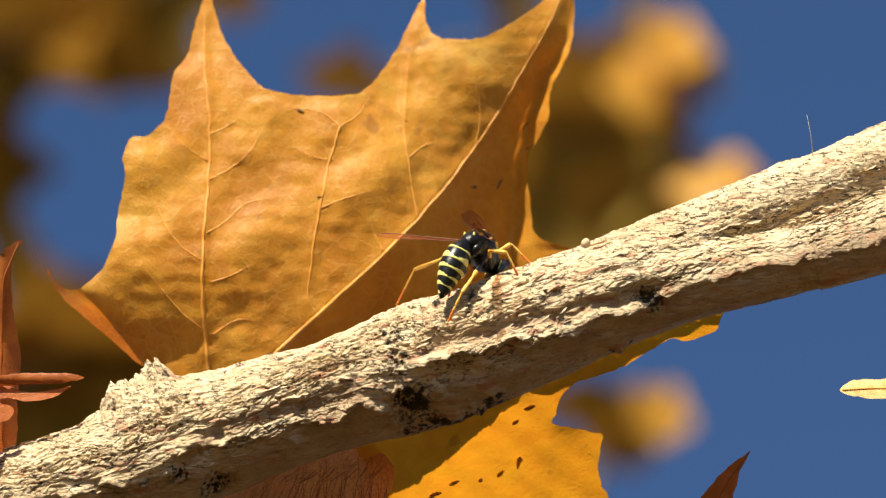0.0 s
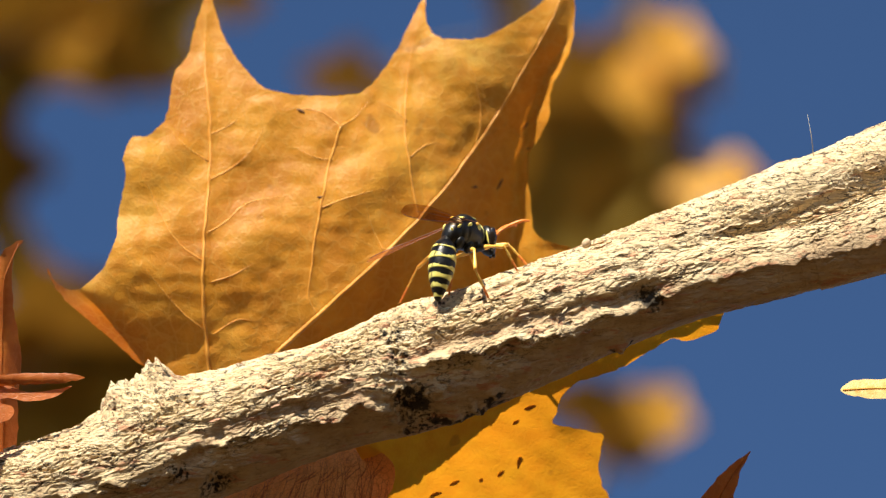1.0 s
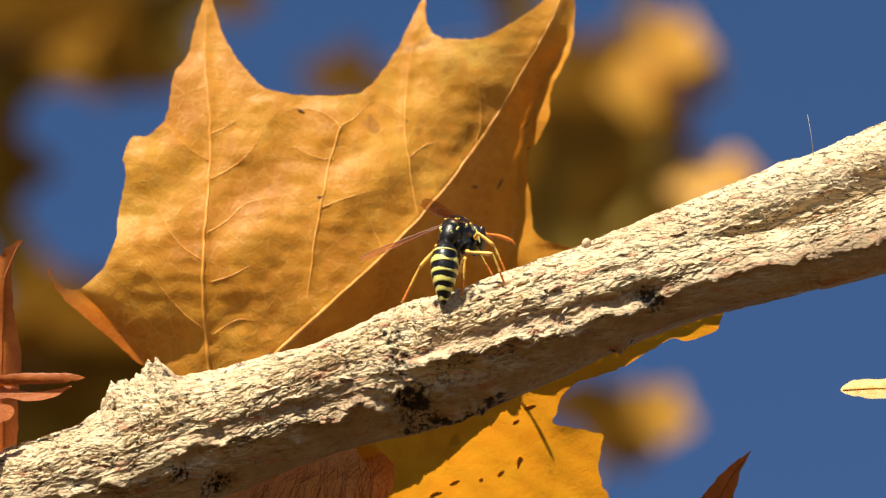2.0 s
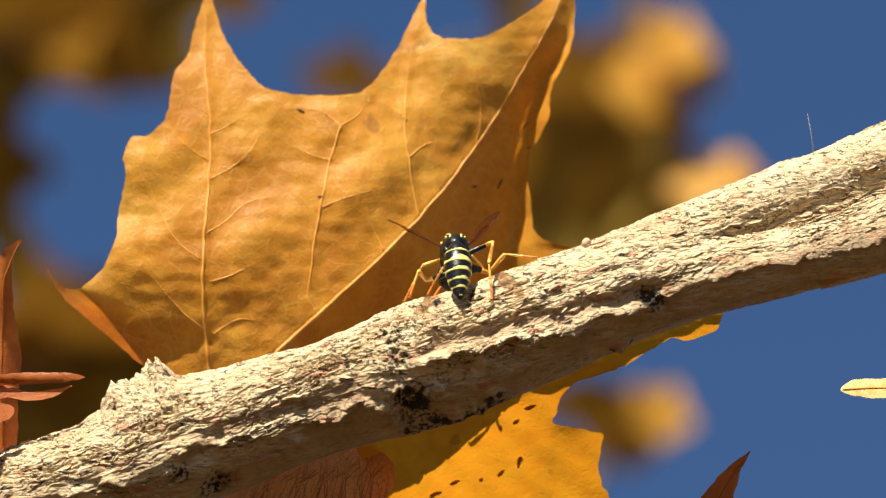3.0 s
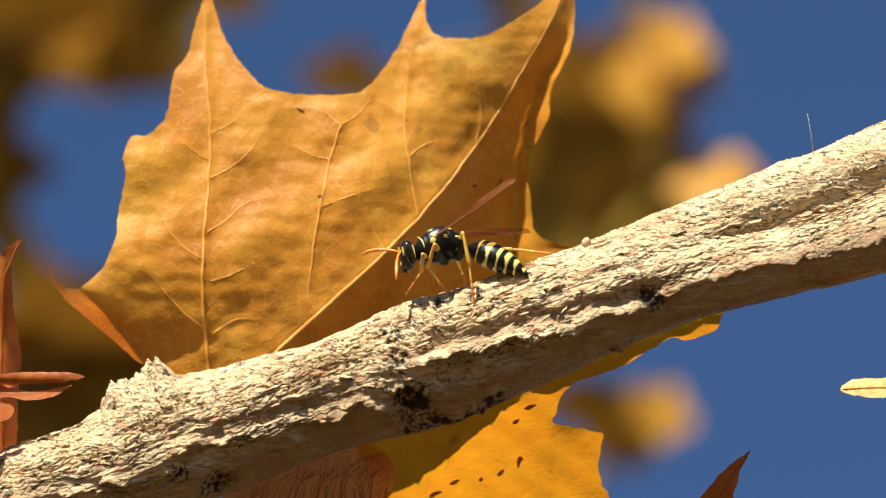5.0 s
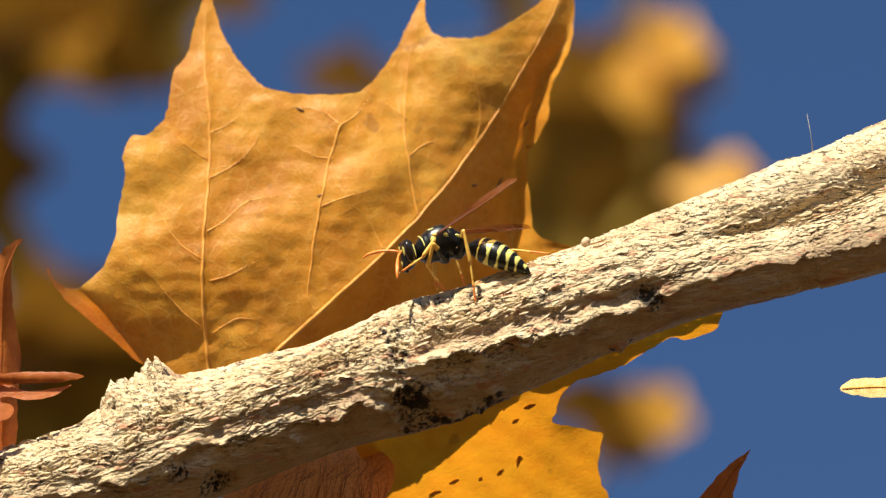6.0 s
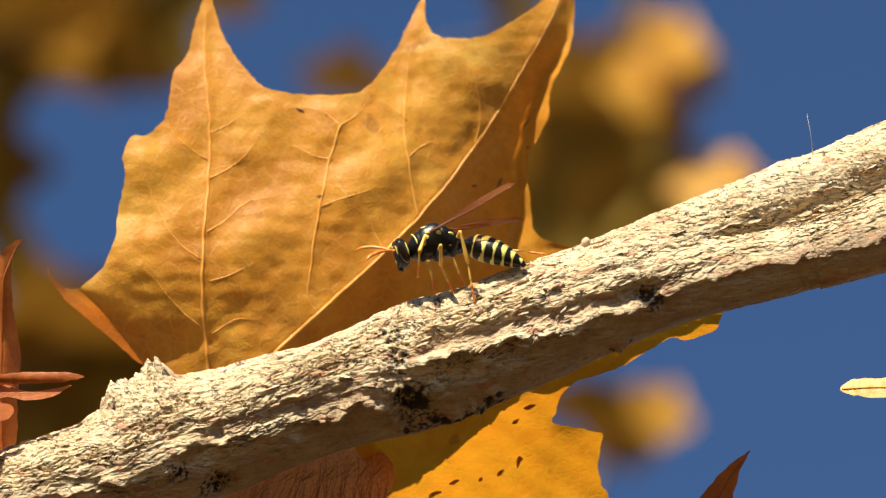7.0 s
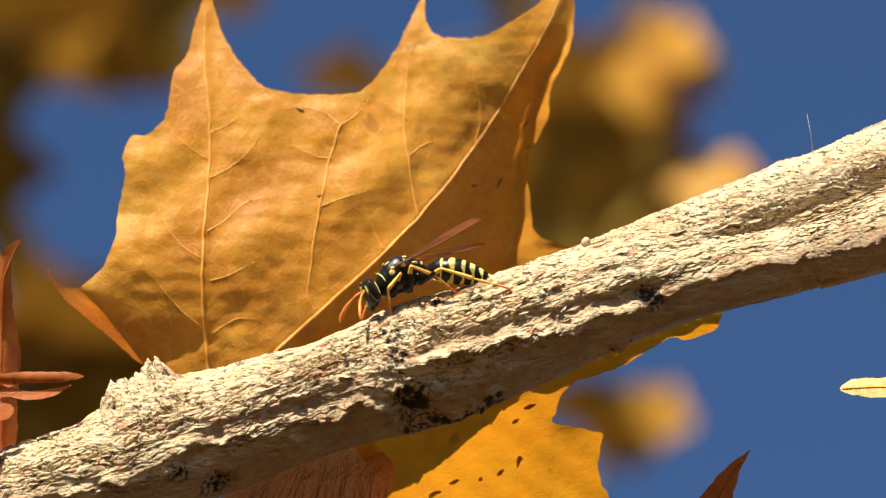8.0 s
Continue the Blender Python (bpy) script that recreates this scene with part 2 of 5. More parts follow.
LEAF_SMUDGES = [(tuple(v * MM for v in p), r * MM) for p, r in (
    ((-20.4, 20.0, -3.6), 2.0), ((-38.1, 19.0, -2.7), 1.2), ((-29.3, 20.0, 0.4), 1.3), ((-24.3, 21.0, 1.2), 1.1), ((-16.0, 29.0, 14.0), 1.9), ((8.9, 33.0, 23.5), 1.9), ((-18.4, 27.0, 11.0), 1.0),
    ((-35.2, 36.0, 27.7), 1.2), ((-35.1, 21.0, 1.6), 0.9), ((-19.8, 26.0, 8.6), 1.0), ((0.5, 30.0, 18.5), 1.0), ((-37.4, 21.0, 2.2), 0.9))]
def leaf_places(rows):
    return [((x * MM, (13.0 + 0.45 * (z + 14)) * MM, z * MM), r * 1.25 * MM) for x, z, r in rows]


# pale pigment patches, with the sheen of sunlit bulges painted in
LEAF_PALE_SHEEN = leaf_places(((3.6, 27.0, 5.5), (-15.0, 19.5, 4.5), (-41.5, 13.5, 4.5), (-44.0, 3.0, 5.0), (-14.0, 9.5, 3.2), (-16.0, 5.0, 2.2), (-48.0, -4.5, 4.0), (-4.0, 32.0, 2.0), (-33.6, 26.5, 2.2), (-8.0, 22.0, 2.5)))
LEAF_DULL = leaf_places(((-21.5, 10.5, 4.0), (-25.5, 8.5, 3.5), (5.5, 19.0, 6.0), (0.0, 14.5, 4.5), (9.0, 25.0, 4.0), (-25.0, -1.0, 4.5), (-22.0, -9.0, 5.0), (-38.0, -9.0, 4.0), (-35.0, 22.5, 2.2), (-42.5, 8.5, 1.8), (11.5, 31.5, 2.6)))
MAT_LEAF = leaf_material("golden_leaf", (0.78, 0.330, 0.022), (0.87, 0.42, 0.040), (0.61, 0.220, 0.014), (0.20, 0.08, 0.025), 0.47, 0.46, (0.80, 0.46, 0.09), 0.26, 420.0, 0.3, LEAF_SMUDGES, LEAF_PALE_SHEEN, LEAF_DULL)
MAT_VEIN = plain_material("leaf_vein", (0.72, 0.35, 0.05), (0.60, 0.25, 0.028), 500, 0.5, 0.4, 0.0001)
MAT_YELLOW = leaf_material("yellow_leaf_skin", (0.80, 0.42, 0.015), (0.86, 0.52, 0.02), (0.72, 0.33, 0.012), (0.25, 0.09, 0.02), 0.65, 0.5, (0.85, 0.5, 0.05), 0.12)
MAT_PINK = leaf_material("brown_leaf_skin", (0.84, 0.38, 0.13), (0.88, 0.45, 0.17), (0.76, 0.31, 0.10), (0.16, 0.05, 0.03), 0.55, 0.6, (0.30, 0.08, 0.04), 0.35, 1500)
MAT_RED = leaf_material("russet_leaf_skin", (0.52, 0.150, 0.022), (0.66, 0.24, 0.040), (0.30, 0.075, 0.014), (0.14, 0.05, 0.02), 0.35, 0.40, (0.5, 0.20, 0.05), 0.2, gloss=0.3)
MAT_PALE = leaf_material("pale_leaf_skin", (0.80, 0.55, 0.18), (0.85, 0.66, 0.30), (0.70, 0.36, 0.08), (0.80, 0.36, 0.05), 0.3, 0.5, (0.8, 0.6, 0.25), 0.2, smudges=[((0.0585, -0.007, -0.0180), 0.0013), ((0.0562, -0.007, -0.0184), 0.0009), ((0.0606, -0.007, -0.0182), 0.0013), ((0.0545, -0.007, -0.0187), 0.0006)])
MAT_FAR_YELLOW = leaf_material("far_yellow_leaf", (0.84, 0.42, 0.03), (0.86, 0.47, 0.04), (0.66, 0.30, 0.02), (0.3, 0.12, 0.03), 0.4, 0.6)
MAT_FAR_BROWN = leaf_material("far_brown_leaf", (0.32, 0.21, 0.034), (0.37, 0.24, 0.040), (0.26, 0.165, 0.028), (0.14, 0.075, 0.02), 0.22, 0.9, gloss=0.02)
MAT_TWIG = plain_material("twig_bark", (0.16, 0.11, 0.07), (0.24, 0.17, 0.11), 300, 0.8, 0.2, 0.0004)
MAT_GROUND = plain_material("leaf_litter", (0.062, 0.038, 0.014), (0.088, 0.054, 0.020), 1.7, 0.95, 0.1, 0.02)

# ---- ground ----
size = 3000.0
ground = link_mesh("ground", [(-size, -size, 0), (size, -size, 0), (size, size, 0), (-size, size, 0)], [(0, 1, 2, 3)], [MAT_GROUND], smooth=False)
tagged(ground, "dry autumn meadow covered with brown fallen leaves", "ground", kind="structure")


# ---- branch ----
AXIS = [(-185, -80), (-58.8, -35.3), (-43.8, -30.2), (-28.8, -24.4), (-13.8, -18.7), (0.0, -15.0), (16.2, -8.6), (31.2, -2.65), (46.2, 2.6), (58.8, 6.7), (160, 42)]
AXIS_X = [p[0] for p in AXIS]
HALF = [8.2, 7.9, 7.9, 7.9, 8.0, 7.95, 7.35, 7.55, 8.25, 8.7, 11.0]


def branch_axis(x):
    """The height of the branch's middle and its half thickness at x, in millimetres."""
    line = branch_axis.line
    return np.interp(x, line[:, 0], line[:, 1]), np.interp(x, line[:, 0], line[:, 2])


branch_axis.line = catmull([(a, b, h) for (a, b), h in zip(AXIS, HALF)], 1.0)


def branch_round(x, turn):
    """The distance of the bark from the middle; turn 0 is the top, 90 degrees the front."""
    _, half = branch_axis(x)
    fork = np.clip((np.asarray(x, float) - 13) / 40, 0, None)
    fork = 1.1 * (1 - np.exp(-2.9 * fork * fork))
    up, front = np.cos(turn), np.sin(turn)
    rho = half * (1 - 0.46 * np.minimum(fork, 1))
    radii = []
    for cu, cf in ((0.52, -0.26), (-0.52, 0.30)):
        cu, cf = cu * half * fork, cf * half * fork
        along = cu * up + cf * front
        across = cu * front - cf * up
        inside = np.maximum(rho * rho - across * across, 0.02 * half * half)
        radii.append(along + np.sqrt(inside))
    k = 0.35
    return np.maximum(np.logaddexp(radii[0] / k, radii[1] / k) * k - 0.24, 0.3 * half)


def branch_point(x, turn, out):
    """A place on the bark."""
    z, _ = branch_axis(x)
    z1, _ = branch_axis(np.asarray(x) - 2.0)
    z2, _ = branch_axis(np.asarray(x) + 2.0)
    slope = np.arctan2(z2 - z1, 4.0)
    return np.stack((x - np.sin(slope) * np.cos(turn) * out, -np.sin(turn) * out, z + np.cos(slope) * np.cos(turn) * out), -1)


def build_branch():
    xs = np.concatenate((np.arange(-180, -64, 1.5), np.arange(-64, 64, 0.11), np.arange(64, 156, 1.5)))
    sides = 400
    # finer on the side that shows
    u = np.linspace(0, 2 * math.pi, sides, endpoint=False)
    turns = u - 0.45 * np.sin(u - radians(60))
    X, T = np.meshgrid(xs, turns, indexing="ij")
    x, t = X.ravel(), T.ravel()
    r = branch_round(x, t)
    # layered bark: flakes drawn out along the branch, with torn edges
    ring = np.stack((x, r * np.cos(t), r * np.sin(t)), 1)
    warp = np.stack((fractal(ring * (0.30, 0.7, 0.7), 2, 40), fractal(ring * (0.30, 0.7, 0.7), 2, 50), fractal(ring * (0.30, 0.7, 0.7), 2, 60)), 1)
    p = ring + warp * 0.75
    swell = fractal(ring * (0.07, 0.16, 0.16), 2, 3)
    gap, lift = plates(p * (0.33, 1.95, 1.95), 5)
    gap2, lift2 = plates(p * (0.75, 3.5, 3.5) + 0.4, 8)
    coarse = np.clip(fractal(ring * (0.12, 0.22, 0.22), 2, 90) * 0.9 + 0.7, 0.25, 1.15)
    crack = np.clip(1 - gap / 0.15, 0, 1)
    crack2 = np.clip(1 - gap2 / 0.20, 0, 1) * np.clip(0.5 + 1.4 * fractal(ring * (0.2, 0.5, 0.5), 2, 95), 0, 1)
    ledge = np.clip(fractal(p * (0.10, 0.40, 0.40), 2, 9), -0.35, 0.35)
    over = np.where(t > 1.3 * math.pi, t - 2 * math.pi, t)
    # the underside is smoother than the weathered top and carries painted shade
    shaded_bark = np.clip((over - radians(98)) / radians(22), 0, 1) * np.clip((radians(230) - over) / radians(30), 0, 1)
    hollow, striae = np.zeros(len(x)), np.zeros(len(x))
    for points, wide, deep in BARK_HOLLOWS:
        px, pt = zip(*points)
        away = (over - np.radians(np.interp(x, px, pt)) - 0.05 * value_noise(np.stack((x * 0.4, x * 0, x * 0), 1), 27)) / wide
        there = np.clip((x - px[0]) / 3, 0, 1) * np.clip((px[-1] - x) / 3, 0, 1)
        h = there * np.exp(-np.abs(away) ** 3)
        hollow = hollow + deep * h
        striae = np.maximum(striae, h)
    flaky = (1 - 0.72 * shaded_bark) * (1 - 0.6 * striae)
    strands = value_noise(np.stack((x * 1.9 + 0.8 * over, over * 1.2, x * 0), 1), 28)
    out = r + 0.28 * swell + flaky * coarse * (0.24 * (lift - 0.5) - 0.40 * crack + 0.10 * (lift2 - 0.5) - 0.18 * crack2) + (0.5 - 0.25 * shaded_bark) * ledge
    out = out + 0.22 * (1 - 0.5 * shaded_bark) * (1 - np.abs(fractal(p * (0.16, 0.75, 0.75), 2, 33))) + 0.07 * fractal(p * (1.0, 2.6, 2.6), 2, 5) - 0.05
    out = out - hollow + 0.20 * striae * strands
    # torn lips of bark along the side
    for points, high in BARK_LIPS:
        px, pt = zip(*points)
        edge = np.radians(np.interp(x, px, pt)) + 0.05 * value_noise(np.stack((x * 0.45, x * 0, x * 0), 1), 21) + 0.04 * value_noise(np.stack((x * 1.3, x * 0, x * 0), 1), 22)
        away = over - edge
        there = np.clip((x - px[0]) / 3, 0, 1) * np.clip((px[-1] - x) / 3, 0, 1) * (0.8 + 0.5 * value_noise(np.stack((x * 0.35, x * 0, x * 0), 1), 23))
        lip = np.where(away < 0, np.exp(-(away / 0.12) ** 2), np.exp(-(away / 0.04) ** 2))
        out = out + high * there * (lip - 0.6 * np.exp(-((away - 0.26) / 0.2) ** 2))
    # the broken stub of a side twig
    stub = np.interp(x, (-46, -42.4, -40.6, -39.9, -39.4, -37.8, -35.6, -34.4, -33.2, -32.0, -30, -26), (0, 1.0, 2.9, 3.9, 3.3, 3.0, 3.2, 3.8, 3.6, 1.0, 0.5, 0))
    out = out + stub * np.exp(-(over / 0.62) ** 2) * (1 + 0.26 * fractal(ring * (1.1, 1.1, 1.1), 3, 77) * (stub > 0.7))
    # the swelling of the old joint along the top
    hump = np.interp(x, (-30, -22, -16, -11, -7, -3, 4, 12, 20), (0, -0.5, -1.2, -0.9, 0.1, 0.5, 0.5, 0.4, 0))
    out = out + hump * np.exp(-(over / 0.9) ** 2)
    place = branch_point(x, t, out)
    for at, radius, high in BRANCH_KNOTS:
        d = np.linalg.norm(place - np.array(at), axis=1) / radius
        rough = 1 + 0.5 * fractal(place * 1.3, 3, 77)
        out = out + high * np.exp(-d * d * 1.6) * rough
    # the old joint: a ring of torn, pitted bark
    joint = np.exp(-((x + 6.2 - 1.0 * np.sin(over * 2.0)) / 1.7) ** 2)
    out = out + joint * (0.35 * np.abs(fractal(ring * (0.8, 0.55, 0.55), 3, 78)) - 0.75 * np.clip(fractal(ring * (0.9, 0.9, 0.9), 2, 79) - 0.1, 0, 1))
    place = branch_point(x, t, out) * MM
    n, m = X.shape
    i = np.arange(n - 1)[:, None] * m
    j = np.arange(m)[None, :]
    j2 = (j + 1) % m
    quads = np.stack((i + j, i + m + j, i + m + j2, i + j2), -1).reshape(-1, 4)
    me = bpy.data.meshes.new("branch")
    ends = np.stack((place[:m].mean(0), place[-m:].mean(0)))
    verts = np.concatenate((place, ends))
    faces = quads.tolist()
    a, b = n * m, n * m + 1
    for k in range(m):
        k2 = (k + 1) % m
        faces.append([a, k, k2])
        faces.append([b, (n - 1) * m + k2, (n - 1) * m + k])
    me.from_pydata(verts.tolist(), [], faces)
    me.polygons.foreach_set("use_smooth", [True] * len(me.polygons))
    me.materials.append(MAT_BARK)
    # how far the bark colour takes the underside's shade and the hollows' brown
    lie = me.attributes.new("shaded_bark", "FLOAT", "POINT")
    lie.data.foreach_set("value", np.concatenate((np.maximum(shaded_bark, striae), (0, 0))).astype(np.float32))
    ob = new("branch", me)
    ob.matrix_basis = RIG
    return tagged(ob, "weathered pale grey-brown branch with flaking cracked bark", "branch")


# places along the branch in millimetres and round it in degrees from the top
BARK_LIPS = (
    (((-60, 78), (-50, 92), (-43, 97), (-40, 104), (-34, 110)), 0.6),
    (((-37, 93), (-33.6, 92), (-28.8, 95), (-26.4, 95), (-24, 106), (-18.4, 108), (-14.8, 113), (-12, 107), (-9.4, 114), (-7, 119)), 0.85),
    (((-5, 88), (-1.6, 84), (1.6, 85), (4.0, 89), (5.6, 95), (8.4, 93), (10.0, 94), (12.8, 99), (16, 108)), 0.9),
    (((8, 106), (11, 104), (14.8, 110), (17.6, 113), (20, 115)), 0.8),
    (((16, 106), (19.2, 102), (21.2, 106), (24, 113), (27, 116)), 0.9),
    (((25, 108), (30, 112), (37.2, 114), (44.8, 119), (51.6, 124), (62, 127)), 0.5))
BARK_HOLLOWS = (
    (((-4, 78), (-1.2, 74), (2, 73), (9.2, 77), (16, 89), (19.6, 90), (23.2, 96), (29, 102)), 0.17, 0.95),
    (((-37, 104), (-28.4, 87), (-24.8, 85), (-19.6, 91), (-13.6, 94), (-10, 97)), 0.15, 0.5))
BRANCH_KNOTS = (
    ((-4.4, -6.0, -20.0), 2.6, -1.5), ((-7.7, -7.0, -14.8), 2.6, 0.5), ((-0.7, -7.0, -18.5), 3.0, 0.5), ((26.4, -7.0, -6.4), 1.2, -1.2),
    ((-28.8, -5.0, -31.0), 2.4, -1.6), ((-4.8, -3.0, -7.8), 3.0, 0.5), ((1.4, -3.5, -22.1), 1.9, 1.0), ((4.4, -3.7, -20.9), 1.7, 1.1), ((6.5, -4.6, -19.0), 1.5, 0.9), ((23.3, -3.4, -12.8), 1.4, 0.9),
    ((5.0, -6.6, -14.7), 0.9, 1.0), ((-19.5, -6.5, -25.0), 0.9, 0.8))
branch = build_branch()


# ---- leaves ----
def leaf_sheet(name, outline, depth, mat, spacing=0.8, detail=0.35, matrix=None):
    """A leaf blade cut to an outline (x, z), with its depth given by a function."""
    from mathutils import geometry
    edge = catmull(outline, detail, closed=True)
    keep = [edge[0]]
    for q in edge[1:]:
        if np.linalg.norm(q - keep[-1]) > detail * 0.4:
            keep.append(q)
    edge = np.array(keep)
    rag = value_noise(np.stack((edge[:, 0] * 1.3, edge[:, 1] * 1.3, edge[:, 0] * 0), 1), 31) * 0.12
    way = np.roll(edge, -1, 0) - np.roll(edge, 1, 0)
    way /= np.linalg.norm(way, axis=1)[:, None] + 1e-9
    edge = edge + np.stack((way[:, 1], -way[:, 0]), 1) * rag[:, None]
    lo, hi = edge.min(0), edge.max(0)
    gx, gz = np.meshgrid(np.arange(lo[0], hi[0], spacing), np.arange(lo[1], hi[1], spacing * 0.87))
    gx = gx + (np.arange(gx.shape[0]) % 2)[:, None] * spacing / 2
    inner = np.stack((gx.ravel(), gz.ravel()), 1)
    # keep the grid points that lie inside
    inside = np.zeros(len(inner), bool)
    a, b = edge, np.roll(edge, -1, 0)
    for (x1, z1), (x2, z2) in zip(a, b):
        if z1 != z2:
            crosses = ((z1 > inner[:, 1]) != (z2 > inner[:, 1])) & (inner[:, 0] < (x2 - x1) * (inner[:, 1] - z1) / (z2 - z1) + x1)
            inside ^= crosses
    inner = inner[inside]
    far = np.ones(len(inner), bool)
    for q in edge[::1]:
        far &= ((inner - q) ** 2).sum(1) > (spacing * 0.35) ** 2
    inner = inner[far]
    flat = [Vector(q) for q in np.concatenate((edge, inner))]
    k = len(edge)
    verts, _, faces, *_ = geometry.delaunay_2d_cdt(flat, [(i, (i + 1) % k) for i in range(k)], [], 1, 1e-5)
    v = np.array([(q.x, q.y) for q in verts])
    y = depth(v[:, 0], v[:, 1])
    ob = link_mesh(name, np.stack((v[:, 0], y, v[:, 1]), 1) * MM, faces, [mat], matrix)
    return ob


def vein(parent, points, depth, radii, mat, name="vein", proud=0.10):
    """A raised vein that follows the blade."""
    line = catmull(points, 0.6)
    wob = value_noise(np.stack((line[:, 0] * 0.5, line[:, 1] * 0.5, line[:, 0] * 0), 1), 11) * 0.12
    line[:, 0] += wob
    y = depth(line[:, 0], line[:, 1]) - proud
    ob = tube(name, np.stack((line[:, 0], y, line[:, 1]), 1) * MM, [r * MM for r in radii], [mat], None, 6)
    return part_of(ob, parent)


def main_leaf_depth(x, z):
    x, z = np.asarray(x, float), np.asarray(z, float)
    y = 13.0 + 0.36 * (z + 14) + 0.0035 * (z - 8) ** 2 + 0.04 * x
    middle = -7.360 + 0.9589 * z + -0.00932 * z * z + 0.0000387 * z * z * z
    q = (x - middle) * 0.75
    y = y + 0.88 * softplus(q, 0.25)
    y = y + 0.58 * softplus(q + 7.5, 1.4) / (1 + np.exp(-(z - 6) / 4)) / (1 + np.exp((z - 26) / 2.5))
    rim = x - np.interp(z, (-4, 0.7, 4.4, 8, 11.9, 14.2, 17.8, 22.1, 23.7, 26, 28.7, 36), (9.4, 9.7, 10.5, 10.4, 10.7, 11.5, 12.1, 13.7, 14.2, 15.8, 17.3, 20))
    y = y - np.interp(z, (0, 7), (2.2, 3.4)) * softplus(rim, 0.3)
    y = y + 0.25 * softplus(-(z + 5), 1.5)
    low = -(x + 49.0) * 0.72 - (z + 5.5) * 0.69
    y = y + 1.7 * softplus(low, 0.5)
    y = y + 0.5 * np.sin(x * 0.23 + z * 0.11) + 0.35 * np.sin(z * 0.31 - x * 0.13 + 1.0)
    return y


def wrinkled_main_leaf(x, z):
    p = np.stack((np.asarray(x) * 0.22, np.asarray(z) * 0.22, np.zeros(np.shape(x))), 1)
    fine = np.stack((np.asarray(x) * 0.7, np.asarray(z) * 0.7, np.zeros(np.shape(x))), 1)
    rung = np.stack((np.asarray(x) * 0.20, np.asarray(z) * 0.85, np.zeros(np.shape(x))), 1)
    y = main_leaf_depth(x, z) + 0.30 * fractal(p, 2, 71) + 0.06 * fractal(fine, 2, 72) + 0.07 * fractal(rung, 2, 73)
    for cx, cz, wide, high in LEAF_BULGES:
        y = y - high * np.exp(-((np.asarray(x) - cx) ** 2 + (np.asarray(z) - cz) ** 2) / wide ** 2)
    # the blade bulges between its veins and rises to them in narrow folds
    at = np.stack((np.asarray(x, float), np.asarray(z, float)), 1)
    for pts, wide, high in VEIN_FOLDS:
        line = catmull(pts, 0.5)
        near = np.full(len(at), 1e9)
        for q in line:
            near = np.minimum(near, ((at - q) ** 2).sum(1))
        y = y - high * np.exp(-near / wide ** 2) + high * 0.6 * np.exp(-near / (wide * 3.2) ** 2)
    return y


LEAF_BULGES = ((3.6, 24.0, 5.0, 1.05), (-15.0, 16.8, 3.8, 1.2), (-41.0, 10.8, 3.6, 1.2), (-43.0, 0.0, 4.4, 1.5), (-13.2, 7.2, 3.0, 0.8), (-27.5, 13.0, 4.0, 0.7),
               (-36.0, 4.0, 3.5, 0.7), (-25.0, 2.6, 3.6, 0.8), (-48.5, -7.0, 3.0, 0.7), (-9.0, 12.0, 4.0, 0.8), (-34.0, 24.0, 2.5, 0.5))
MAIN_VEINS = (
    ("midrib", [(-26.4, -18.4), (-21.8, -13.3), (-12.6, -5.0), (-3.4, 4.1), (4.4, 14.0), (9.9, 22.8), (14.5, 30.8), (17.4, 37.2)], (0.34, 0.28, 0.19, 0.09)),
    ("midrib", [(-31.6, -19.1), (-32.5, -9.1), (-32.7, -1.5), (-32.1, 8.2), (-32.0, 16.4), (-33.0, 26.7), (-32.9, 35.8)], (0.29, 0.23, 0.16, 0.05)),
    ("vein", [(-17.4, -8.8), (-18.3, -5.5), (-16.8, 5.6), (-15.2, 13.2), (-14.0, 16.8)], (0.10, 0.21, 0.17)),
    ("vein", [(-3.4, 4.1), (-4.7, 11.7), (-5.4, 18.8), (-4.5, 27.5), (-2.7, 34.5)], (0.17, 0.13, 0.04)))
SIDE_VEINS = (
    [(-14.0, 16.8), (-16.2, 18.5), (-19.3, 19.3), (-23.8, 18.9)], [(-14.0, 16.8), (-12.0, 18.3), (-10.0, 21.0)],
    [(-31.6, -4.5), (-28.6, -3.5), (-24.1, -1.1)], [(-32.0, 2.2), (-29.6, 3.8), (-26.6, 6.3), (-19.8, 7.6)],
    [(-31.8, 9.5), (-27.4, 12.3), (-25.0, 16.0), (-23.5, 18.4)], [(-32.2, 12.0), (-35.1, 13.9), (-37.8, 16.7)],
    [(-32.8, -1.6), (-36.4, 1.2), (-39.2, 6.2), (-41.8, 11.7)], [(-32.7, -10.8), (-35.9, -8.2), (-39.3, -4.1), (-42.0, -0.8)],
    [(-15.0, 12.2), (-17.7, 12.6), (-20.6, 14.2)], [(-31.2, -11.6), (-27.9, -9.6), (-24.1, -10.2)], [(-16.9, 5.5), (-13.3, 6.9), (-7.3, 8.6)],
    [(-8.2, -0.4), (-9.9, 3.5), (-11.1, 7.8)], [(-4.8, 12.5), (-1.9, 14.5), (1.2, 13.9)], [(-5.1, 17.6), (-7.3, 19.5), (-9.3, 20.3)],
    [(4.4, 14.0), (5.2, 18.4), (4.1, 24.3), (1.7, 26.8)], [(-31.9, 15.7), (-29.4, 17.0), (-26.7, 19.0)])
VEIN_FOLDS = [(pts, 0.75, 0.20) for _, pts, _ in MAIN_VEINS] + [(pts, 0.55, 0.11) for pts in SIDE_VEINS]


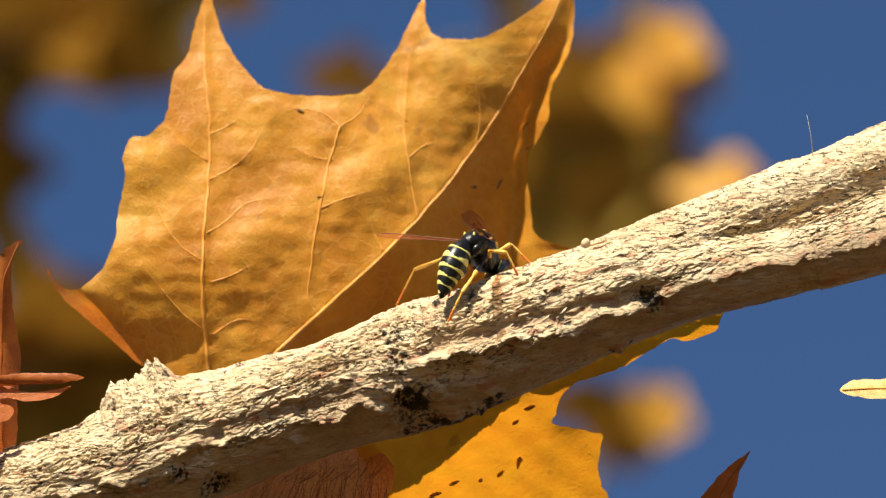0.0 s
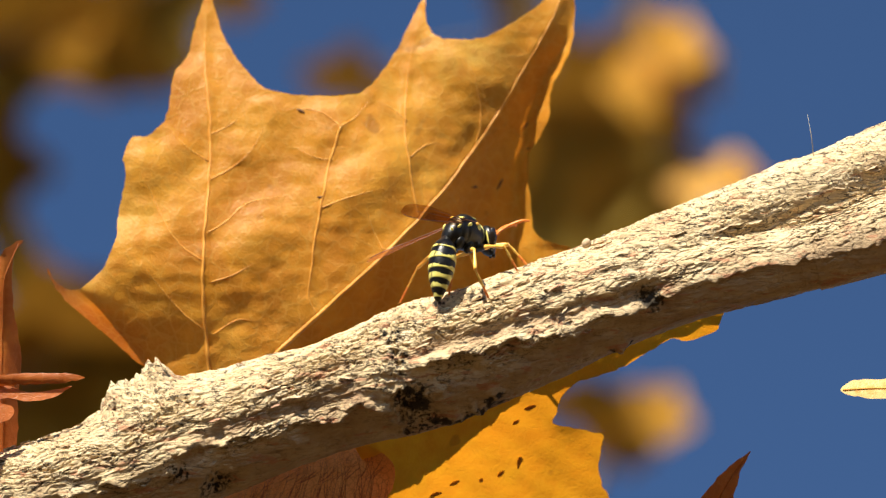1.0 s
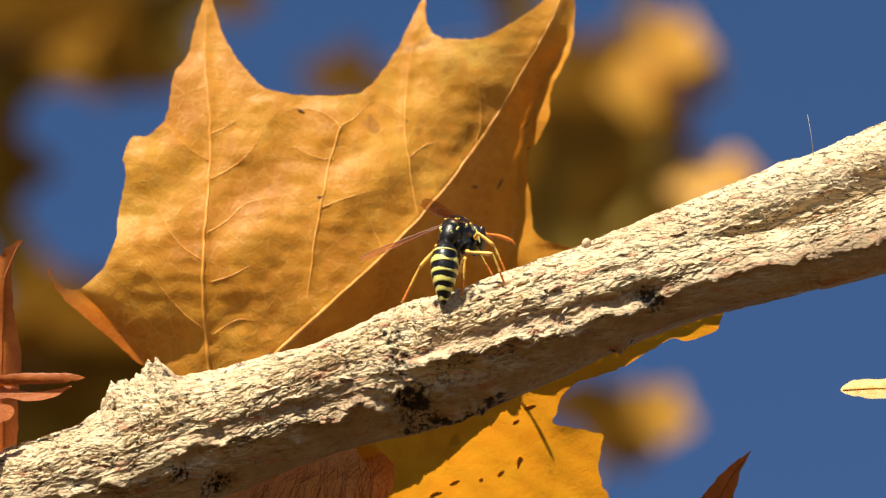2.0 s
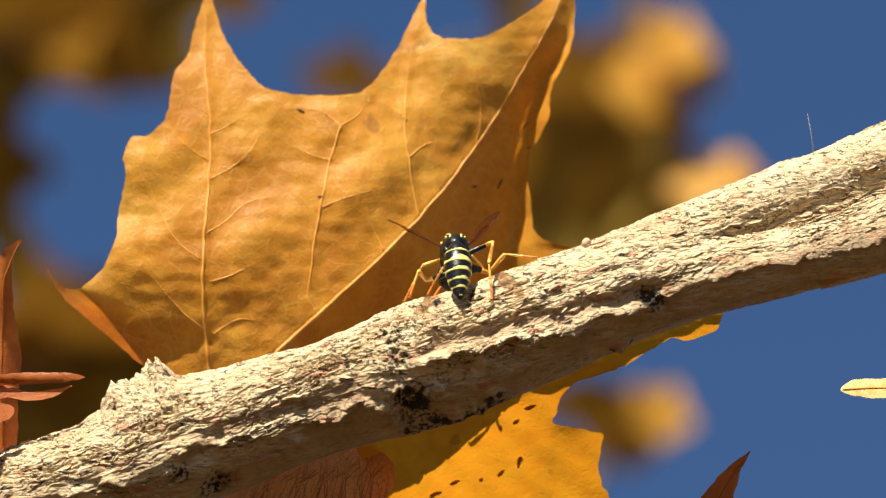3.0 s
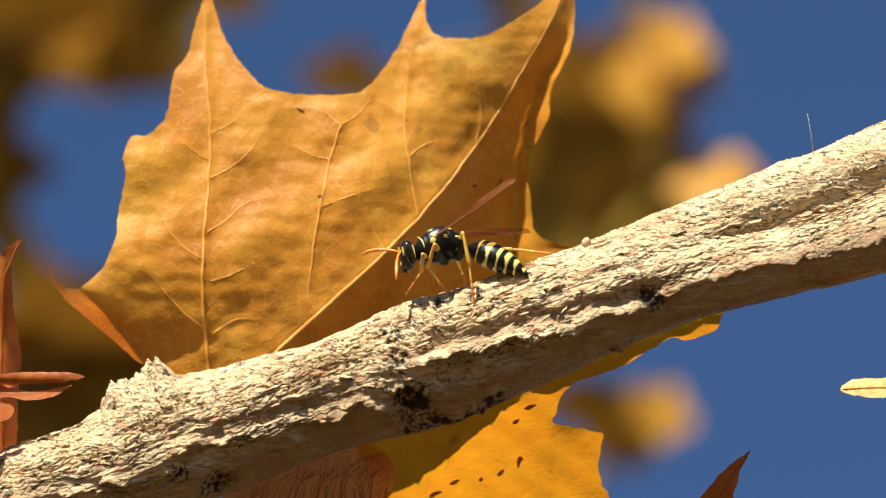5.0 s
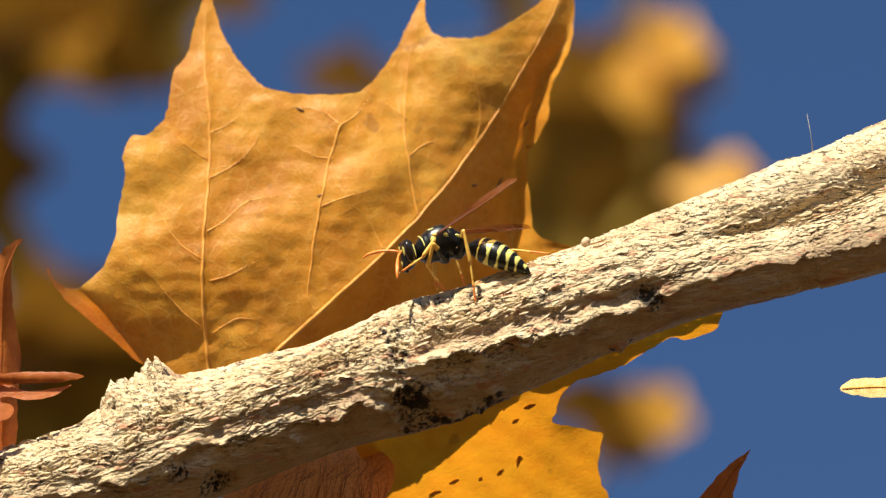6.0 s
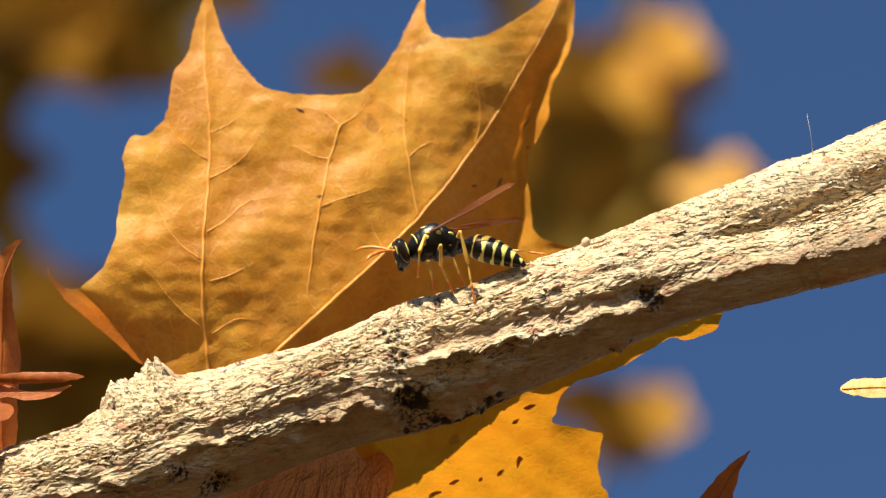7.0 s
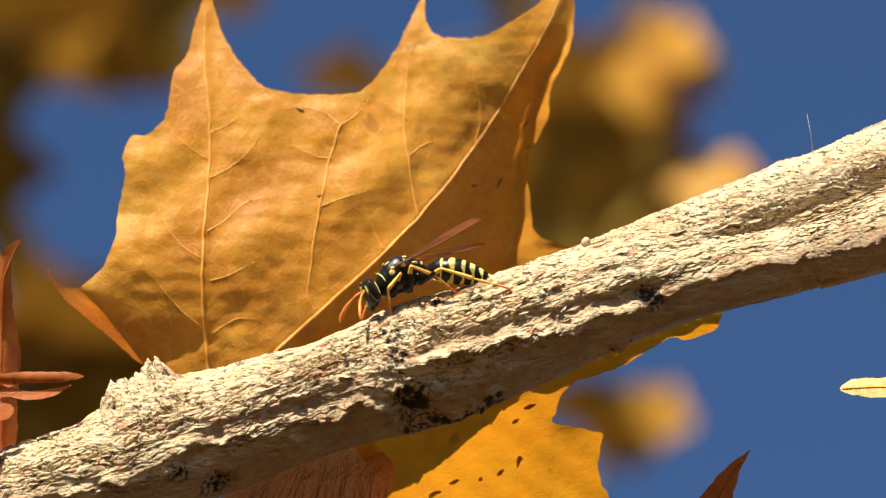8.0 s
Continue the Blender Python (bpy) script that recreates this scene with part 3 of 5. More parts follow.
def build_main_leaf():
    leaf = new("maple_leaf")
    leaf.matrix_basis = RIG
    tagged(leaf, "golden-orange dry maple leaf folded along its midrib, behind the branch", "leaf")
    outline = [
        (-35.0, -22.7), (-38.4, -17.5), (-42.0, -15.3), (-45.0, -12.6), (-48.9, -9.3), (-51.9, -6.7), (-53.4, -4.6), (-54.1, -2.4), (-53.0, -4.3), (-50.9, -5.5), (-48.7, -5.0),
        (-46.0, -2.2), (-44.6, 1.6), (-44.2, 5.5), (-43.4, 9.7), (-43.7, 12.8), (-42.7, 15.2), (-40.7, 15.5), (-38.7, 17.1), (-37.7, 19.5), (-37.5, 22.7), (-36.8, 24.9),
        (-35.5, 26.5), (-34.9, 28.6), (-34.4, 31.4), (-33.5, 34.2), (-32.9, 36.9), (-31.9, 34.0), (-30.5, 29.8), (-28.4, 26.2), (-25.4, 22.8), (-22.9, 21.6), (-19.8, 21.2),
        (-15.9, 21.1), (-12.1, 21.4), (-10.0, 22.7), (-7.2, 26.4), (-5.3, 30.0), (-3.8, 33.2), (-2.4, 35.8), (-2.5, 32.3), (-1.4, 29.9), (0.6, 29.1), (3.8, 29.1),
        (6.9, 29.9), (9.9, 31.7), (13.1, 33.8), (15.9, 36.5), (18.0, 39.2), (18.3, 34.7), (18.1, 29.9), (17.2, 26.7), (16.0, 24.4), (14.8, 21.7), (14.7, 18.9),
        (13.9, 16.5), (12.6, 14.3), (11.8, 13.0), (11.7, 10.3), (12.1, 6.4), (12.4, 3.2), (13.3, 1.6), (15.2, 0.7), (17.5, 0.1), (19.0, -2.6), (9.1, -9.4), (-11.2, -16.3), (-23.5, -21.2)]
    blade = leaf_sheet("blade", outline, wrinkled_main_leaf, MAT_LEAF, 0.5)
    part_of(blade, leaf)
    d = wrinkled_main_leaf
    for name, pts, radii in MAIN_VEINS:
        vein(leaf, pts, d, radii, MAT_VEIN, name, -0.06)
    for pts in SIDE_VEINS:
        vein(leaf, pts, d, (0.12, 0.09, 0.02), MAT_VEIN, "vein", -0.045)
    for x, z, w, turn in LEAF_SPECKS:
        a, b = np.array((x, z)), np.array((math.cos(turn), math.sin(turn))) * w
        line = [a - b, a - 0.3 * b, a + 0.4 * b, a + b]
        vein(leaf, line, d, (0.05, 0.16, 0.18, 0.06), MAT_SPECK, "speck", 0.02)
    base = [(-24.0, 13.0, -19.0), (-21.6, 10.0, -21.2), (-17.0, 7.5, -21.9), (-12.4, 5.0, -19.6)]
    part_of(tube("petiole", np.array(base) * MM, [0.5 * MM, 0.6 * MM, 0.8 * MM], [MAT_TWIG]), leaf)
    return leaf


def yellow_leaf_depth(x, z):
    x, z = np.asarray(x, float), np.asarray(z, float)
    h = -(z + 15.0) * 0.93 + x * 0.37 - 8.0
    y = 7.4 + 0.14 * np.clip(x, -8, 11) + 0.75 * softplus(h, 0.4)
    y = y - 0.35 * softplus(x - 14.6 - 0.25 * (z + 24), 0.35) / (1 + np.exp((z + 23.6) / 0.4))
    return y + 0.25 * np.sin(x * 0.35 - z * 0.2) + 0.10 * np.sin(x * 0.9 + z * 1.1)


def build_yellow_leaf():
    leaf = new("yellow_leaf")
    leaf.matrix_basis = RIG
    tagged(leaf, "glowing yellow autumn leaf with dark specks, hanging under the branch", "leaf")
    outline = [
        (-8.6, -35.1), (-7.6, -39.5), (-9.0, -32.7), (-10.8, -28.6), (-11.0, -24.5), (1.2, -19.6), (12.6, -14.4), (24.0, -9.0), (33.1, -6.0), (38.5, -6.4), (37.7, -8.9), (36.4, -11.2), (32.8, -12.3),
        (30.5, -12.2), (27.8, -13.7), (24.4, -15.8), (20.2, -17.3), (17.8, -18.0), (16.1, -19.7), (15.3, -22.1), (14.8, -23.7), (17.3, -24.2), (19.6, -24.7), (21.6, -25.2), (21.3, -27.6), (21.1, -30.0), (21.7, -32.4), (22.6, -34.2), (23.0, -40.5), (7.5, -42.6), (-3.4, -39.9)]
    part_of(leaf_sheet("blade", outline, yellow_leaf_depth, MAT_YELLOW, 0.9), leaf)
    for x, z, w, turn in YELLOW_SPECKS:
        c = np.array((x, float(yellow_leaf_depth(x, z)) - 0.12, z))
        a = np.array((math.cos(turn), 0, math.sin(turn))) * w
        part_of(tube("speck", np.array([c - a, c - 0.3 * a, c + 0.4 * a, c + a]) * MM, [0.12 * MM, 0.3 * MM, 0.26 * MM, 0.1 * MM], [MAT_YELLOW_SPECK]), leaf)
    return leaf


YELLOW_SPECKS = [(*(10.3, -28.7), 1.1, 1.4), (*(7.8, -30.5), 0.6, 0.8), (*(1.5, -31.7), 0.7, 0.4), (*(-1.1, -33.2), 0.9, 0.2), (*(11.7, -21.4), 0.8, 0.3), (*(9.8, -23.4), 0.5, 0.6), (*(5.1, -31.4), 0.3, 0.9)]
MAT_YELLOW_SPECK = plain_material("yellow_leaf_speck", (0.40, 0.17, 0.02), (0.52, 0.24, 0.03), 900, 0.8)
MAT_SPECK = plain_material("leaf_speck", (0.10, 0.045, 0.02), (0.16, 0.07, 0.025), 900, 0.8)

LEAF_SPECKS = [(*(-16.8, 7.1), 0.4, 0.0), (*(-19.6, 19.0), 0.6, -0.5), (*(4.4, 8.6), 0.4, 0.1), (*(7.9, 9.0), 0.9, 1.1), (*(11.4, 17.2), 0.6, 1.0), (*(11.9, 14.0), 0.3, 0.4)]
main_leaf = build_main_leaf()
yellow_leaf = build_yellow_leaf()


def small_leaf(name, label, outline, depth, mat, veins, vein_mat, radius=0.14):
    leaf = new(name)
    leaf.matrix_basis = RIG
    tagged(leaf, label, "leaf")
    part_of(leaf_sheet("blade", outline, depth, mat, 0.7), leaf)
    for pts in veins:
        vein(leaf, pts, depth, (radius, radius * 0.8, radius * 0.35), vein_mat, "vein", 0.05)
    return leaf


MAT_DARK_VEIN = plain_material("dark_leaf_vein", (0.34, 0.09, 0.035), (0.42, 0.13, 0.055), 700, 0.6)
import itertools

# veins that fan out and fork
BROWN_VEINS = []
vein_rng = random.Random(3)
for k in range(38):
    root, out = (-30.0 + 0.6 * k, -36.5), radians(42 + 0.8 * k + vein_rng.uniform(-9, 9))
    line = [(root[0] + d * math.cos(out + 0.035 * d), root[1] + d * math.sin(out + 0.035 * d)) for d in (0, 3, 6, 9, 12)]
    BROWN_VEINS.append(line)
    for j, side in ((1, 1), (2, -1), (3, 1)):
        turn = out + 0.03 * 3 * j + side * vein_rng.uniform(0.3, 0.5)
        BROWN_VEINS.append([(line[j][0] + d * math.cos(turn), line[j][1] + d * math.sin(turn) * 0.9) for d in (0, 1.0, vein_rng.uniform(1.6, 3.2))])
BROWN_VEINS = [list(itertools.takewhile(lambda p: -28.5 < p[0] < -7.4 and p[1] < -26.9 + 0.36 * min(p[0] + 17, 0) - 0.10 * max(p[0] + 11.5, 0) ** 2, v)) for v in BROWN_VEINS]
BROWN_VEINS = [v for v in BROWN_VEINS if len(v) > 2]
small_leaf("brown_leaf", "pinkish-brown withered leaf with dark red veins, under the branch",
           [(-29.2, -39.4), (-29.6, -33.4), (-26.1, -29.6), (-17.0, -26.3), (-12.0, -26.2), (-9.6, -26.8), (-7.8, -27.7), (-6.8, -28.9), (-6.5, -30.3), (-6.9, -32.0), (-7.8, -34.0), (-9.5, -39.4)],
           lambda x, z: 6.2 + 0.05 * np.maximum(-8 - np.asarray(x), 0) + 0.9 * softplus(np.asarray(z) + 28.0 - 0.3 * (np.asarray(x) + 10), 0.5) + 0.2 * np.sin(x * 0.5), MAT_PINK,
           BROWN_VEINS, MAT_DARK_VEIN, 0.042)
small_leaf("russet_leaf", "russet dry leaf curled lengthwise, with a hooked tip",
           [(-63.5, -31.5), (-62.4, -19.5), (-61.6, -9.0), (-60.1, -2.9), (-58.2, 0.1), (-56.1, 1.2), (-57.2, -0.7), (-57.5, -4.4), (-57.2, -9.0), (-56.4, -14.2), (-56.7, -19.5), (-57.0, -26.3), (-59.0, -31.5)],
           lambda x, z: 2.0 + 0.8 * np.abs(np.asarray(x) + 58.6) + 0.3 * np.sin(np.asarray(z) * 0.4), MAT_RED, [[(-58.6, -30.0), (-58.8, -15.0), (-58.4, -4.4), (-56.7, 0.8)]], MAT_RED)
small_leaf("curled_leaf_tip", "shiny orange-brown leaf tip curled into a narrow trough",
           [(-63.1, -19.4), (-63.1, -17.3), (-58.6, -16.7), (-54.1, -16.4), (-50.4, -16.4), (-47.3, -17.0), (-50.4, -17.7), (-54.1, -17.9), (-58.6, -18.2)],
           lambda x, z: -2.0 - 0.9 * np.sqrt(np.maximum(0, 0.9 - (np.asarray(z) + 17.2) ** 2)), MAT_RED, [], MAT_RED)
small_leaf("curled_leaf_tip", "orange-brown leaf tip bent upward at its point",
           [(-63.0, -21.6), (-63.0, -17.8), (-58.5, -18.0), (-54.8, -18.9), (-51.8, -18.6), (-49.1, -18.1), (-51.4, -19.5), (-54.8, -20.2), (-58.5, -19.8)],
           lambda x, z: -3.0 + 0.5 * (np.asarray(z) + 20), MAT_RED, [], MAT_RED)
small_leaf("curled_leaf", "orange-brown withered leaf rolled at its rim",
           [(-63.7, -26.8), (-62.9, -20.8), (-58.4, -20.4), (-56.7, -20.9), (-57.0, -22.4), (-58.8, -23.2), (-59.2, -26.8)],
           lambda x, z: -4.0 + 0.4 * (np.asarray(z) + 20), MAT_RED, [], MAT_RED)
small_leaf("pale_leaf", "pale yellow slender leaf with an orange midrib",
           [(52.1, -18.5), (53.1, -17.6), (55.4, -17.1), (59.1, -17.1), (66.5, -17.4), (72.4, -19.2), (66.5, -20.3), (59.1, -19.7), (55.4, -19.5), (53.0, -19.1)],
           lambda x, z: -7.0 + 0.7 * (np.asarray(z) + 18.6) + 0.12 * np.abs(np.asarray(z) + 18.6), MAT_PALE, [[(52.4, -18.5), (58.3, -18.3), (68.0, -18.8)]], MAT_VEIN)
small_leaf("leaf_tip", "brown pointed leaf tip lit from behind",
           [(41.4, -27.2), (40.1, -29.5), (39.4, -31.8), (38.9, -34.1), (38.4, -39.4), (29.3, -39.4), (33.8, -34.1), (36.3, -31.2), (39.0, -28.8)],
           lambda x, z: 8.0 + 0.5 * (np.asarray(x) - 38), MAT_RED, [[(34.6, -37.9), (38.0, -31.8), (41.1, -27.5)]], MAT_RED)


# ---- far foliage ----
def far_leaf(bough, at, size, turn, mat):
    """One leaf of a far bough: five pointed lobes, slightly cupped. at, size in millimetres; turn in degrees."""
    verts, n = [(0, 0, 0)], 60
    for k in range(n):
        a = 2 * math.pi * k / n
        r = 0.36 + 0.14 * abs(math.cos(2.5 * (a - math.pi / 2))) ** 1.5
        r *= 1.0 if a < math.pi * 1.2 or a > math.pi * 1.8 else 0.8
        x, z = r * math.cos(a), r * math.sin(a)
        verts.append((x * size * MM, (0.35 * (x * x + z * z) - 0.3 * abs(x)) * size * MM, z * size * MM))
    faces = [(0, 1 + k, 1 + (k + 1) % n) for k in range(n)]
    ob = link_mesh("leaf", verts, faces, [mat])
    ob.parent = bough
    ob.matrix_basis = pose(*[v * MM for v in at], *turn)
    return ob
def build_bough(label, line, leaves):
    """A far twig with its leaves, in millimetres of the view's frame."""
    bough = new("bough")
    bough.matrix_basis = RIG
    tagged(bough, label, "foliage", "blurred boughs behind")
    part_of(tube("twig", catmull(line, 20.0) * MM, [6 * MM, 4 * MM, 1.5 * MM], [MAT_TWIG]), bough)
    for at, size, turn, mat in leaves:
        far_leaf(bough, at, size, turn, mat)
        near_i = min(range(len(line)), key=lambda i: (Vector(line[i]) - Vector(at)).length)
        a, b = np.array(at, float), np.array(line[near_i], float)
        part_of(tube("stalk", np.array([a, (a + b) / 2 + (0, 0, 4), b]) * MM, [0.8 * MM, 1.0 * MM], [MAT_TWIG]), bough)
    return bough


# olive paints in the shaded half of the sunlit yellow leaf
MAT_FAR_SHADED_OLIVE = leaf_material("far_shaded_olive_leaf", (0.40, 0.25, 0.03), (0.46, 0.30, 0.04), (0.32, 0.19, 0.025), (0.2, 0.1, 0.02), 0.35, 0.8, gloss=0.05)
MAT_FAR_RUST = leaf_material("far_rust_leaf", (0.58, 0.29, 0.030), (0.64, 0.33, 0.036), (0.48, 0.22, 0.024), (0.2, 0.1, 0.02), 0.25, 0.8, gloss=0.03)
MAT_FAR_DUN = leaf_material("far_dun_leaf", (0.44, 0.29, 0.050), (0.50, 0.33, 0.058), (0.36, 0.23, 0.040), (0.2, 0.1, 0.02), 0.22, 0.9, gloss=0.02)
Y, B, O, R, D = MAT_FAR_YELLOW, MAT_FAR_BROWN, MAT_FAR_SHADED_OLIVE, MAT_FAR_RUST, MAT_FAR_DUN
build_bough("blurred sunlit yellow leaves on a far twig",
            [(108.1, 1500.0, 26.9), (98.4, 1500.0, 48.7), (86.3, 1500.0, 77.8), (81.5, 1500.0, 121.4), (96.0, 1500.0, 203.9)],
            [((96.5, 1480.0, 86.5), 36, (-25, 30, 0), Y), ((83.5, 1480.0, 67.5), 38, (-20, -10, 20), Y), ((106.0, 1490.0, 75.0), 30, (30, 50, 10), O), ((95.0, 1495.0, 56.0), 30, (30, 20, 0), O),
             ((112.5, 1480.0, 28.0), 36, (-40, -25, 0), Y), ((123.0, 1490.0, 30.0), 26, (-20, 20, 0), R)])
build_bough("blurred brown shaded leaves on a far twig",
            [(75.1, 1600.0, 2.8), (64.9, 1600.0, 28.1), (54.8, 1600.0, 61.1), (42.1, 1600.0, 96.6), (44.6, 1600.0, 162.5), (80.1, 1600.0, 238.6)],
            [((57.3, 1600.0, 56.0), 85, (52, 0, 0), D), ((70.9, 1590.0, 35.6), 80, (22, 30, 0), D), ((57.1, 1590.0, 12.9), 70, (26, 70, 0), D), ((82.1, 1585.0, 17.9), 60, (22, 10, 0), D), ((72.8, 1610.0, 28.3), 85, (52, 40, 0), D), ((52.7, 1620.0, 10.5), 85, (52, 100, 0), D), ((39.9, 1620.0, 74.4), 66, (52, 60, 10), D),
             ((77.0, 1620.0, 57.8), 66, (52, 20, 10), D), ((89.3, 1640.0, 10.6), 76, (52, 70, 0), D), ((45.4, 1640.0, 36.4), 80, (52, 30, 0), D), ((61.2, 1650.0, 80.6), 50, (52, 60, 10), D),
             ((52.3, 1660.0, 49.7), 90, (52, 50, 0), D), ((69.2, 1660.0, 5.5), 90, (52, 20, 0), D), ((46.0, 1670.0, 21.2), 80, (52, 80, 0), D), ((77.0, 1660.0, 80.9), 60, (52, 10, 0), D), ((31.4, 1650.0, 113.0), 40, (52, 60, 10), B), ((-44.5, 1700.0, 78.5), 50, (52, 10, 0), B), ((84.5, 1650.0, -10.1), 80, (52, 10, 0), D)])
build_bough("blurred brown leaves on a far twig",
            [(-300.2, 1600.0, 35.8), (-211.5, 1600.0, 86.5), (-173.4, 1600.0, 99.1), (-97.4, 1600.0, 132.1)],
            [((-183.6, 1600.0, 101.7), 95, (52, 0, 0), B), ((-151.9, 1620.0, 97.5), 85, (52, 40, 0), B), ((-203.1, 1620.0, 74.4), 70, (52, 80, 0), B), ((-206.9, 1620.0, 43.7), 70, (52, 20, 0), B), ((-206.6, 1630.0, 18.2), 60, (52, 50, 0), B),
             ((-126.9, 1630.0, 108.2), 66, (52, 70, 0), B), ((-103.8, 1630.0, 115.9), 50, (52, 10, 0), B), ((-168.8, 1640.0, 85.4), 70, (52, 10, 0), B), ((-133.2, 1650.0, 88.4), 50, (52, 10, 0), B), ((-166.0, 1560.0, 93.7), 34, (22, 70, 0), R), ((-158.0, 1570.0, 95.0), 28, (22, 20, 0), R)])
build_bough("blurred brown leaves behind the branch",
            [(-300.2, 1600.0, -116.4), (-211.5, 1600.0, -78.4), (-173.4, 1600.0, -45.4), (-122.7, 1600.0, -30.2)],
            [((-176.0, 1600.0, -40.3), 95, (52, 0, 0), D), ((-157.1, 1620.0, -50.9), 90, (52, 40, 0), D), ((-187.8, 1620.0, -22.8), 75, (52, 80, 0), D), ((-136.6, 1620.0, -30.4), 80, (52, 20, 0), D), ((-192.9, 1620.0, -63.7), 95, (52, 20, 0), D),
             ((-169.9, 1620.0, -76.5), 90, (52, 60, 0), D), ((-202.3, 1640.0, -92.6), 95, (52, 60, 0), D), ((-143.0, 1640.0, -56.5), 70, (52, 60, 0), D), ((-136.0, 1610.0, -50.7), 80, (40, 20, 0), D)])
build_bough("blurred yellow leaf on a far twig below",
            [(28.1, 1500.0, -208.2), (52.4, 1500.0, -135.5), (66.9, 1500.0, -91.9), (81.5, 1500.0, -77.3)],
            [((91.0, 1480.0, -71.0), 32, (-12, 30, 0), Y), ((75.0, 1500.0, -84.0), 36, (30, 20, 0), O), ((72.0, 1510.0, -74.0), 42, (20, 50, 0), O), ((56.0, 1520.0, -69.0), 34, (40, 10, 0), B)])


# ---- loose bark ----
def bark_flakes():
    """Curled chips of bark along the side of the branch that faces out, sharing a few shapes."""
    rng = random.Random(5)
    shapes = []
    for k in range(7):
        n, m = 6, 3
        verts, faces = [], []
        long, wide = rng.uniform(0.8, 2.0), rng.uniform(0.16, 0.32)
        for layer in (0, 1):
            for i in range(n):
                p = i / (n - 1) - 0.5
                w = wide * (1 - (2 * p) ** 2 * rng.uniform(0.55, 0.95))
                for j in range(m):
                    q = j / (m - 1) - 0.5
                    lift = 0.10 * (0.5 - q) ** 2 * 2.0 + rng.uniform(-0.03, 0.03)
                    verts.append((p * long * MM, (q * w + rng.uniform(-0.06, 0.06)) * MM, (lift + 0.06 * layer) * MM))
        c = n * m
        for i in range(n - 1):
            for j in range(m - 1):
                a, b, d, e = i * m + j, (i + 1) * m + j, (i + 1) * m + j + 1, i * m + j + 1
                faces += [(a, e, d, b), (c + a, c + b, c + d, c + e)]
        ring = [i * m for i in range(n)] + [(n - 1) * m + j for j in range(1, m)] + [i * m + m - 1 for i in range(n - 2, -1, -1)] + [j for j in range(m - 2, 0, -1)]
        for a, b in zip(ring, ring[1:] + ring[:1]):
            faces.append((a, b, c + b, c + a))
        ob = link_mesh("bark_flake", verts, faces, [MAT_FLAKE], smooth=False)
        shapes.append(ob.data)
        bpy.data.objects.remove(ob)
    for k in range(130):
        x = rng.uniform(-57, 60)
        turn = radians(rng.uniform(5, 88))
        if -30 < x < -8 and turn < radians(65):
            continue
        r = float(branch_round(x, turn))
        at = branch_point(np.array(x), np.array(turn), np.array(r + 0.0))
        ahead = branch_point(np.array(x + 1.0), np.array(turn), np.array(float(branch_round(x + 1.0, turn)) - 0.02))
        over = branch_point(np.array(x), np.array(turn - 0.1), np.array(float(branch_round(x, turn - 0.1))))
        ax = Vector(ahead - at).normalized()
        ay = Vector(over - at).normalized()
        az = ax.cross(ay).normalized()
        if az.dot(Vector(at) - Vector((x, 0, float(branch_axis(x)[0])))) < 0:
            az = -az
        ay = az.cross(ax)
        m = Matrix((ax, ay, az)).transposed().to_4x4() @ pose(0, 0, 0, rng.uniform(-14, 6), rng.uniform(-6, 6), rng.gauss(0, 12))
        m.translation = Vector(at) * MM
        ob = new("bark_flake", rng.choice(shapes))
        ob.parent = branch
        s = rng.uniform(0.7, 1.25)
        ob.matrix_basis = m @ Matrix.Diagonal((s, s, s, 1))


def flake_material():
    n = Nodes("bark_chip")
    rnd = n.add("ShaderNodeObjectInfo").outputs["Random"]
    f = n.noise(n.coord, 1800, 4, 0.6)
    col = n.ramp(rnd, (0.0, (0.52, 0.39, 0.24)), (0.8, (0.60, 0.47, 0.30)), (0.92, (0.46, 0.28, 0.18)), (1.0, (0.42, 0.21, 0.13)))
    col = n.mix(n.math("MULTIPLY", n.step(f, 0.42, 0.30), 0.6), col, (0.16, 0.10, 0.06))
    return n.finish(n.plain(col, 0.85, n.bump(f, 0.6, 0.0002), 0.2))


MAT_FLAKE = flake_material()
bark_flakes()


# ---- wasp ----
MAT_BLACK = plain_material("black_chitin", (0.004, 0.0035, 0.003), (0.008, 0.007, 0.006), 2300, 0.34, 0.32, 0.00006)
MAT_BAND = plain_material("yellow_chitin", (0.68, 0.60, 0.12), (0.76, 0.70, 0.20), 1500, 0.35, 0.5, 0.00003)
MAT_LEG = plain_material("amber_chitin", (0.74, 0.38, 0.04), (0.82, 0.51, 0.09), 1400, 0.38, 0.5, 0.00004)
MAT_ORANGE = plain_material("orange_chitin", (0.70, 0.17, 0.015), (0.78, 0.26, 0.03), 1600, 0.42, 0.5, 0.00004)
MAT_EYE = plain_material("compound_eye", (0.010, 0.007, 0.006), (0.022, 0.014, 0.010), 4000, 0.18, 0.6, 0.00002)
MAT_HAIR = plain_material("pale_hair", (0.55, 0.48, 0.36), (0.62, 0.55, 0.42), 900, 0.6)


